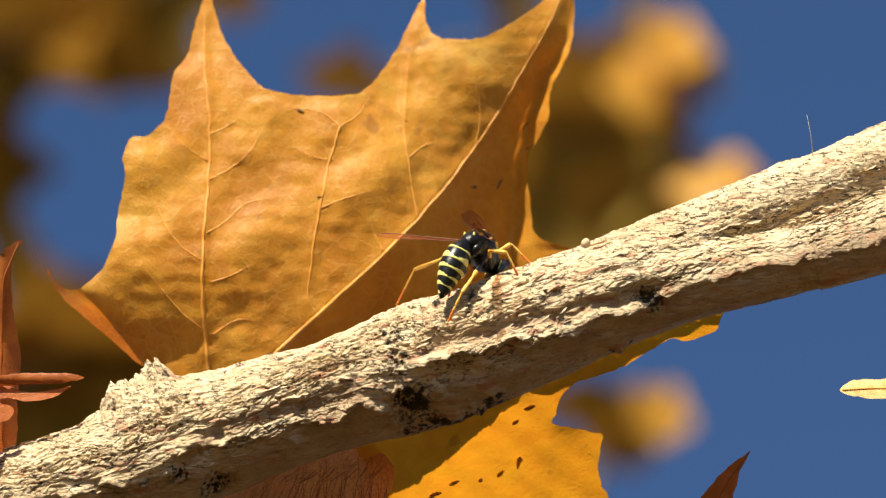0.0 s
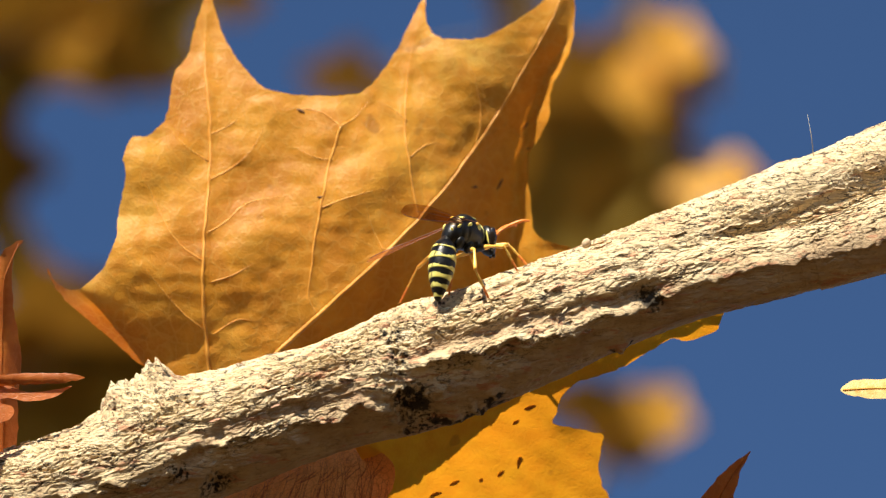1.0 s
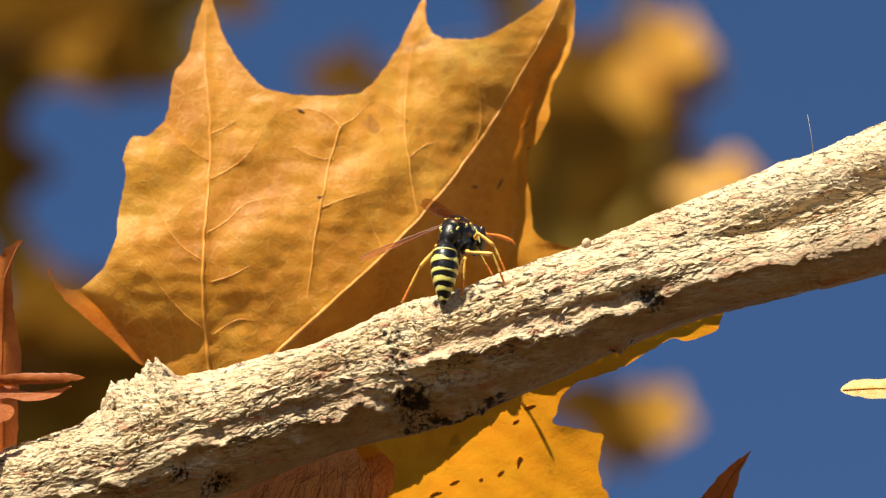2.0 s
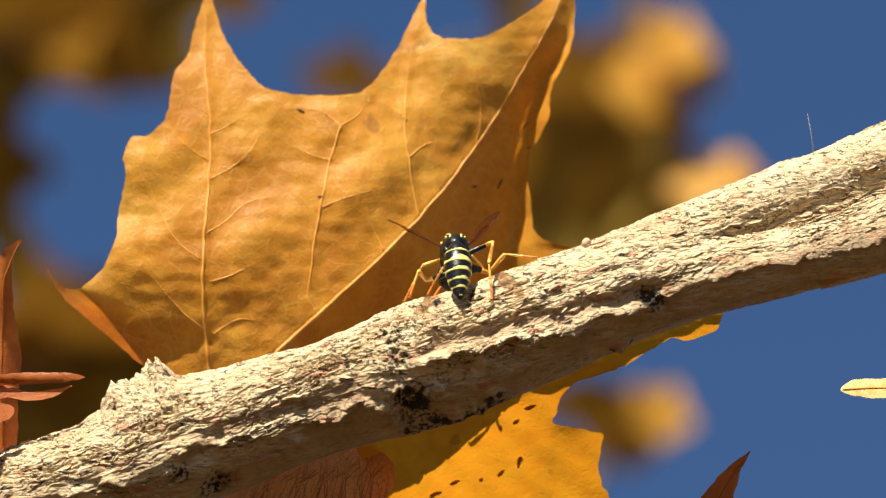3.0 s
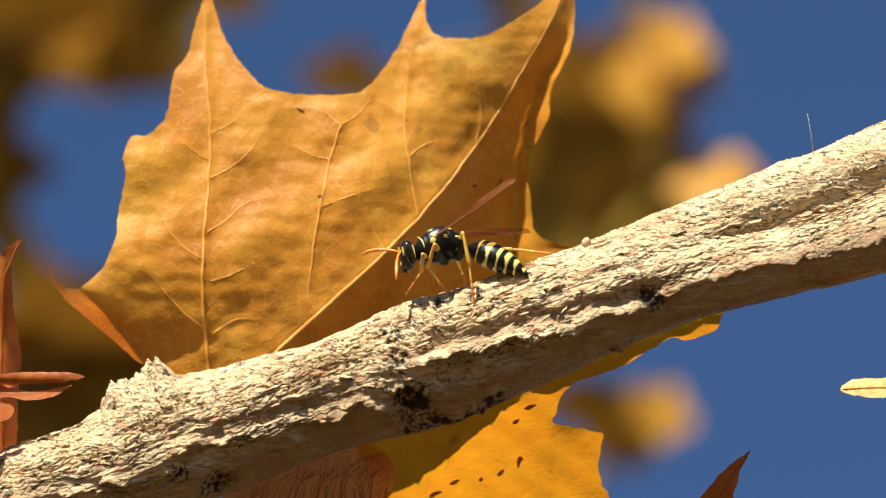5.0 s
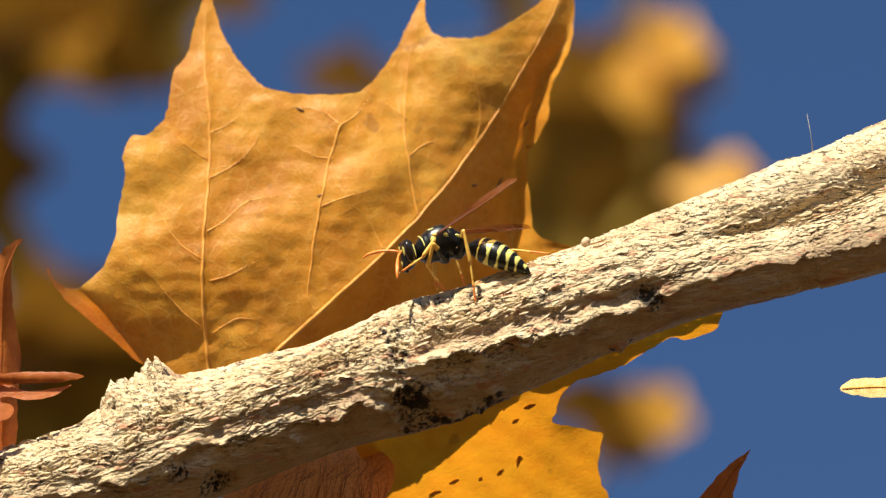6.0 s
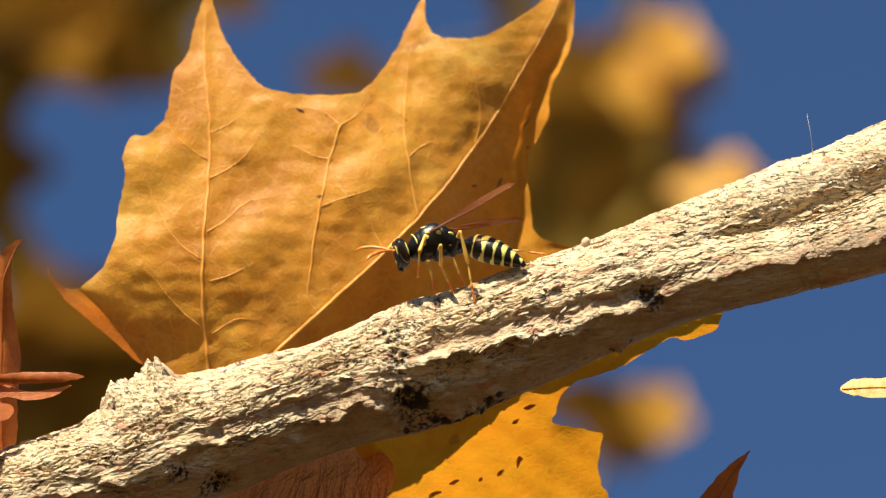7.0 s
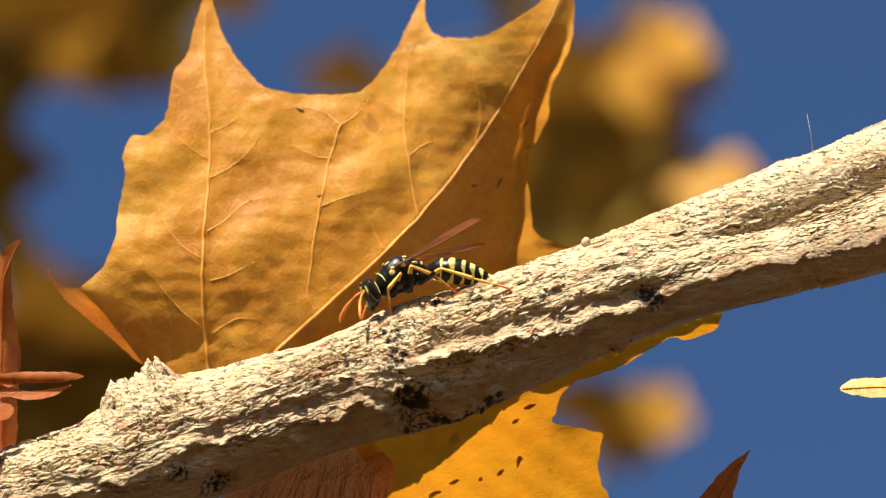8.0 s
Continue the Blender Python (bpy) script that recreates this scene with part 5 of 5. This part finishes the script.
FEET = {
    ("front", 1): [(0, (11.6, 1.5, -1.9)), (0.4, (10.6, 1.5, -2.5)), (0.6, (9.3, 1.5, -3.2)), (1, (11.4, 1.5, -2.3)), (1.6, (11.6, 1.5, -2.3)), (2.8, (-3.7, 1.5, -5.9)), (3.2, (-5.1, -2.8, -6.7)), (3.4, (-4.2, -2.8, -6.2)), (3.6, (-5.8, -2.8, -6.5)),
                   (3.8, (-3.4, -2.8, -6.2)), (4.0, (-2.4, -4.0, -5.3)), (4.2, (-4.8, -2.8, -6.5)), (4.5, (-4.5, -2.8, -6.6)), (5.7, (-5.2, -4.0, -5.1)), (5.95, (-5.5, -4.5, -3.2)), (6.2, (-6.0, -4.5, -3.1)), (6.45, (-1.3, -4.5, -4.4)), (6.8, (-1.6, -4.5, -4.1)), (7.0, (-3.7, -4.5, -3.7)), (7.2, (-1.2, -4.5, -3.4)), (7.4, (-0.8, -2.8, -5.9)), (7.55, (-0.8, -2.8, -5.9)), (7.7, (-6.4, -2.8, -7.9)), (8, (-6.9, -2.8, -8.6))],
    ("front", -1): [(0, (10.0, -3.4, -3.7)), (0.4, (9.0, -4.1, -4.4)), (0.6, (10.9, -2.8, -2.6)), (0.8, (9.6, -2.8, -3.4)), (1, (9.6, -2.8, -3.2)), (1.2, (11.0, -5.0, 0.4)), (1.4, (9.0, -3.5, -4.1)), (1.6, (9.7, -2.8, -3.2)), (2.8, (5.0, 4.0, -2.2)), (3.2, (-1.8, 3.0, -4.4)),
                    (3.4, (-6.3, 1.5, -6.7)), (3.8, (-4.0, -1.0, -4.4)), (4.2, (-1.1, 1.5, -5.8)), (5.8, (-0.7, 1.5, -5.3)), (7, (-1.1, 1.5, -5.8)), (7.45, (-1.5, 1.5, -5.9)), (7.65, (-8.1, 1.5, -8.3)), (8, (-10.8, 1.5, -9.4))],
    ("middle", 1): [(0.0, (4.1, 3.0, -4.3)), (0.6, (5.0, 3.0, -4.4)), (1.6, (5.0, 3.0, -4.4)), (2.8, (-1.8, 1.5, -5.9)), (3, (-2.0, 1.5, -6.2)), (3.2, (-3.7, -2.8, -6.6)), (3.4, (-3.3, -2.8, -6.2)), (3.6, (-3.4, -2.8, -6.2)), (3.8, (-3.1, -2.8, -6.3)), (4, (2.3, -2.8, -5.3)),
                    (4.2, (-0.1, -2.8, -5.8)), (4.5, (0.3, -2.8, -5.8)), (6.1, (0.3, -2.8, -5.8)), (6.4, (-2.2, -2.8, -6.1)), (6.7, (-2.1, -2.8, -6.1)), (6.9, (1.3, -2.8, -5.9)), (7.2, (1.5, -2.8, -6.0)), (7.5, (2.1, -3.0, -6.2)), (8, (2.1, -3.0, -6.2))],
    ("middle", -1): [(0, (0.3, -6.9, -10.3)), (0.2, (0.6, -6.8, -10.0)), (0.4, (3.9, -2.8, -5.5)), (0.6, (6.0, -5.3, -6.4)), (1.6, (5.8, -5.3, -6.5)), (2.8, (12.5, -2.8, -0.7)), (3.2, (12.0, 1.5, -1.7)), (3.6, (12.3, 1.5, -1.9)), (3.8, (3.3, 1.5, -5.0)), (4.5, (3.3, 1.5, -5.2)),
                     (7.2, (2.7, 1.5, -5.0)), (7.6, (-1.1, 1.5, -5.9)), (8, (-3.7, 1.5, -6.7))],
    ("hind", 1): [(0.0, (-6.1, 4.0, -7.3)), (1.6, (-5.6, 4.0, -7.0)), (2.8, (-5.1, 3.0, -6.9)), (3.1, (-5.1, 2.0, -6.8)), (3.2, (-1.8, -2.8, -6.6)), (3.3, (2.3, -4.4, -6.9)), (3.4, (3.6, -4.9, -6.8)), (3.8, (3.6, -5.1, -7.0)), (4.5, (3.9, -5.5, -7.4)), (5.8, (4.2, -5.4, -7.1)), (6.6, (4.5, -5.3, -6.9)),
                  (7.2, (4.0, -5.4, -7.2)), (7.5, (4.3, -5.4, -7.1)), (7.6, (8.6, -5.2, -5.4)), (7.7, (9.2, -5.3, -5.3)), (8, (8.9, -5.3, -5.4))],
    ("hind", -1): [(0, (0.7, -2.8, -6.3)), (1.6, (0.7, -2.8, -6.0)), (2.8, (5.9, -5.6, -6.8)), (3.2, (6.9, -5.9, -6.8)), (3.3, (10.9, -3.9, -3.7)), (3.4, (11.5, -4.9, -4.2)), (3.5, (11.3, -5.2, -4.5)), (3.8, (13.4, 1.5, -1.1)), (4.5, (14.4, 1.5, -0.7)), (6.6, (13.6, 1.5, -0.8)), (7.2, (13.4, 1.5, -0.8)), (7.6, (8.7, 1.5, -3.3)), (8, (3.6, 1.5, -5.0))]}


# which way each knee points (forward, outward, up), and how steep the foot stands
KNEES = {
    ("front", 1): [(0.0, (0.3, 0.6, 0.6, 0.7)), (1.6, (0.3, 0.6, 0.4, 0.7)), (2.8, (1.0, 0.2, 0.0, 0.6)), (3.1, (1.0, 0.2, 0.1, 0.6)), (3.4, (0.4, 0.7, 0.8, 0.7)), (3.8, (0.0, 0.6, 1.0, 0.6)), (4.2, (0.0, 0.6, 1.0, 0.6)), (8.0, (0.0, 0.6, 1.0, 0.7))],
    ("front", -1): [(0.0, (-0.5, 0.6, 0.4, 0.7)), (1.6, (-0.5, 0.6, 0.4, 0.7)), (3.4, (0.5, 0.8, 0.3, 0.6)), (3.8, (0.2, 0.6, 1.0, 0.6)), (8.0, (0.2, 0.6, 1.0, 0.6))],
    ("middle", 1): [(0.0, (0.8, 0.65, -0.3, 0.7)), (1.6, (0.8, 0.65, -0.3, 0.7)), (2.8, (1.0, -0.3, 0.4, 0.9)), (3.1, (1.0, -0.3, 0.4, 0.9)), (3.4, (0.2, 0.8, 0.3, 0.7)), (3.85, (0.2, 0.6, 1.0, 0.6)), (7.4, (0.1, 0.5, 1.0, 0.6)), (8.0, (0.0, 0.4, 1.0, 0.5))],
    ("middle", -1): [(0.0, (-0.4, 0.7, 0.1, 0.4)), (1.6, (-0.6, 0.7, -0.1, 0.7)), (2.8, (0.0, 0.8, 0.0, 0.1)), (3.4, (0.0, 1.0, 0.0, 0.1)), (3.9, (0.0, 1.0, 0.6, 0.6)), (8.0, (0.0, 1.0, 0.6, 0.6))],
    ("hind", 1): [(0.0, (0.9, 0.0, 0.7, 0.8)), (1.6, (0.9, 0.0, 0.7, 0.8)), (2.8, (1.0, -0.2, 0.6, 0.9)), (3.1, (1.0, -0.2, 0.6, 0.9)), (3.3, (0.8, 0.7, 1.0, 0.6)), (3.6, (0.8, 0.7, 1.0, 0.6)), (3.9, (0.0, 0.6, 1.0, 0.7)), (7.2, (-0.1, 0.6, 1.0, 0.7)), (7.6, (-0.6, 0.7, 0.6, 0.3)), (8.0, (-0.6, 0.8, 0.3, 0.1))],
    ("hind", -1): [(0.0, (0.3, -0.7, -0.2, 0.7)), (1.6, (0.3, -0.7, -0.2, 0.7)), (2.8, (-0.1, 0.9, 0.3, 0.5)), (3.2, (-0.1, 0.9, 0.3, 0.5)), (3.4, (-0.3, 1.0, -0.2, 0.1)), (3.9, (-0.3, 1.0, 0.5, 0.1)), (8.0, (-0.3, 1.0, 0.5, 0.05))]}


# where the last joints lean from the foot to the shin (in the view's frame, with a weight)
LEANS = {
    ("middle", -1): [(0.0, (0.4, -0.1, 0.9, 1.0)), (0.2, (0.35, -0.1, 0.9, 1.0)), (0.4, (0.1, -0.2, 0.9, 1.0)), (0.6, (-0.42, -0.2, 0.9, 1.0)), (1.6, (-0.42, -0.2, 0.9, 1.0)), (2.8, (-0.4, -0.2, 0.9, 0.0))],
    ("middle", 1): [(2.3, (0.5, 0.0, 0.9, 0.0)), (2.7, (0.5, 0.0, 0.9, 1.0)), (3.1, (0.5, 0.0, 0.9, 1.0)), (3.2, (0.5, 0.0, 0.9, 0.0)), (3.6, (-0.5, -0.25, 0.7, 0.0)), (3.85, (-0.5, -0.25, 0.7, 1.0)), (6.2, (-0.5, -0.25, 0.7, 1.0)), (6.5, (0.3, -0.3, 0.75, 1.0)), (6.8, (0.1, -0.3, 0.75, 1.0)), (7.0, (-0.4, -0.2, 0.75, 1.0)), (7.4, (-0.12, -0.60, 0.72, 1.0)), (7.7, (-0.3, -0.4, 0.7, 1.0)), (8.0, (-0.75, -0.2, 0.6, 1.0))],
    ("front", -1): [(0.0, (-0.45, -0.1, 0.85, 0.8)), (1.0, (-0.45, -0.1, 0.85, 1.0)), (1.6, (-0.45, -0.1, 0.85, 1.0)), (2.6, (-0.45, -0.1, 0.85, 0.0))],
    ("front", 1): [(0.0, (-0.5, 0.0, 0.8, 0.8)), (1.6, (-0.5, 0.0, 0.8, 0.8)), (2.6, (-0.5, 0.0, 0.8, 0.0)), (3.6, (0.5, -0.3, 0.75, 0.0)), (3.85, (0.3, -0.3, 0.75, 1.0)), (4.2, (0.5, -0.3, 0.75, 1.0)), (5.6, (0.5, -0.3, 0.75, 1.0)), (6.0, (0.9, -0.1, 0.6, 1.0)), (6.2, (0.9, -0.1, 0.6, 1.0)), (6.5, (-0.5, -0.2, 0.7, 1.0)), (6.8, (-0.3, -0.3, 0.8, 1.0)), (7.1, (0.2, -0.5, 0.8, 1.0)), (7.4, (-0.5, -0.6, 0.7, 1.0)), (7.55, (-0.5, -0.6, 0.7, 1.0)), (7.7, (-0.1, -0.5, 0.85, 1.0)), (8.0, (-0.1, -0.5, 0.85, 1.0))],
    ("hind", 1): [(0.0, (0.45, -0.1, 0.9, 1.0)), (3.1, (0.45, -0.1, 0.9, 1.0)), (3.25, (0.45, -0.1, 0.9, 0.0)), (7.1, (-0.1, -0.3, 0.9, 0.0)), (7.4, (-0.1, -0.3, 0.9, 1.0)), (7.5, (-0.1, -0.3, 0.9, 1.0)), (7.7, (-0.1, -0.3, 0.9, 0.0))]}


def glide(keys):
    """Samples a table of keys every tenth of a second, slightly smoothed."""
    ts = np.arange(0, 8.001, 0.1)
    kt = [k[0] for k in keys]
    v = np.array([k[1] for k in keys], float)
    out = np.stack([np.interp(ts, kt, v[:, c]) for c in range(v.shape[1])], 1)
    soft = out.copy()
    soft[1:-1] = 0.2 * out[:-2] + 0.6 * out[1:-1] + 0.2 * out[2:]
    return ts, soft


def turned(way, up):
    """A rotation whose x runs along way and whose z leans to up."""
    x = Vector(way).normalized()
    y = Vector(up).cross(x)
    y = y.normalized() if y.length > 1e-6 else Vector((0, 1, 0))
    z = x.cross(y)
    return Matrix((x, y, z)).transposed().to_4x4()


def bend(hip, ankle, a, b, pole):
    """The knee between hip and ankle."""
    d = ankle - hip
    n = max(min(d.length, (a + b) * 0.995), abs(a - b) * 1.05)
    d = d.normalized()
    side = (pole - d * pole.dot(d)).normalized()
    along = (a * a - b * b + n * n) / (2 * n)
    high = math.sqrt(max(a * a - along * along, 0.0))
    return hip + d * along + side * high, hip + d * n


def motions():
    ts, body = glide(BODY_AT)
    _, turn = glide(BODY_TURN)
    _, head_way = glide(HEAD_WAY)
    _, abdomen_way = glide(ABDOMEN_WAY)
    wing_way = {s: glide(k)[1] for s, k in WING_WAY.items()}
    antenna_way = {s: glide(k)[1] for s, k in ANTENNA_WAY.items()}
    feet = {k: glide(v)[1] for k, v in FEET.items()}
    knees = {k: glide(v)[1] for k, v in KNEES.items()}
    leans = {k: glide(v)[1] for k, v in LEANS.items()}
    rows = {}

    def key(ob, t, m):
        rows.setdefault(ob.name, (ob, []))[1].append((t, m))

    for i, t in enumerate(ts):
        t = round(float(t), 2)
        heading, pitch, roll = turn[i]
        # the body's own space in the view's frame, in millimetres
        own = Matrix.Translation(body[i]) @ Matrix.Rotation(radians(heading), 4, "Z") @ Matrix.Rotation(radians(-pitch), 4, "Y") @ Matrix.Rotation(radians(roll), 4, "X")
        back = own.inverted()
        spin = back.to_3x3()
        scaled = own.copy()
        scaled.translation *= MM
        key(WASP["wasp"], t, RIG @ scaled)
        up = Vector((0, 0, 1))
        head = turned(spin @ Vector(head_way[i]), up)
        head.translation = (Vector((3.4, 0, -0.35)) + head.to_3x3() @ Vector((0.95, 0, -0.2))) * MM
        key(WASP["head"], t, head)
        waist = turned(-(spin @ Vector(abdomen_way[i])), up)
        waist.translation = Vector((-3.55, 0, -0.6)) * MM
        key(WASP["abdomen"], t, waist)
        for ant, s in zip(WASP["antennae"], (1, -1)):
            way = head.to_3x3().inverted() @ (spin @ Vector(antenna_way[s][i]))
            m = turned(way, up)
            m.translation = Vector((1.1, s * 0.5, 0.5)) * MM
            key(ant, t, m)
        for wing, s in zip(WASP["wings"], (1, -1)):
            late = min(max((t - 3.5) / 0.3, 0), 1)
            early = float(np.interp(t, (3.1, 3.3), (1, 0)) if s == 1 else np.interp(t, (1.8, 2.8), (0, 1)))
            broad = spin @ Vector((0, -1 + 0.65 * early, early))
            m = turned(spin @ Vector(wing_way[s][i]), broad * (1 - late) + Vector((0, s * 0.35, 0.7)) * late)
            m.translation = Vector((0.4, s * 1.65, 1.5)) * MM
            key(wing, t, m)
        for (pair, s), (femur, tibia, tarsus) in WASP["legs"].items():
            a, b, c = BONES[pair]
            hx, hy, hz = HIPS[pair]
            hip = Vector((hx, s * hy, hz)) * 1.25
            foot = back @ Vector(feet[pair, s][i])
            down = spin @ Vector((0, 0, -1))
            kx, ky, kz, steep = knees[pair, s][i]
            lift = (hip - foot).normalized() * 0.55 - down * steep + Vector((0, s * 0.15, 0))
            lift = lift.normalized()
            if (pair, s) in leans:
                *lean, weight = leans[pair, s][i]
                lift = lift * (1 - weight) + (spin @ Vector(lean)).normalized() * weight
            ankle = foot + lift.normalized() * c
            pole = -down * kz + Vector((kx, s * ky, 0))
            knee, ankle = bend(hip, ankle, a, b, pole)
            upper = turned(knee - hip, pole)
            upper.translation = hip * MM
            key(femur, t, upper)
            inv = upper.inverted()
            for ob, p, q in ((tibia, knee, ankle), (tarsus, ankle, foot)):
                m = turned(q - p, pole)
                m.translation = p * MM
                key(ob, t, inv @ m)
    for ob, r in rows.values():
        walk(ob, r)


motions()
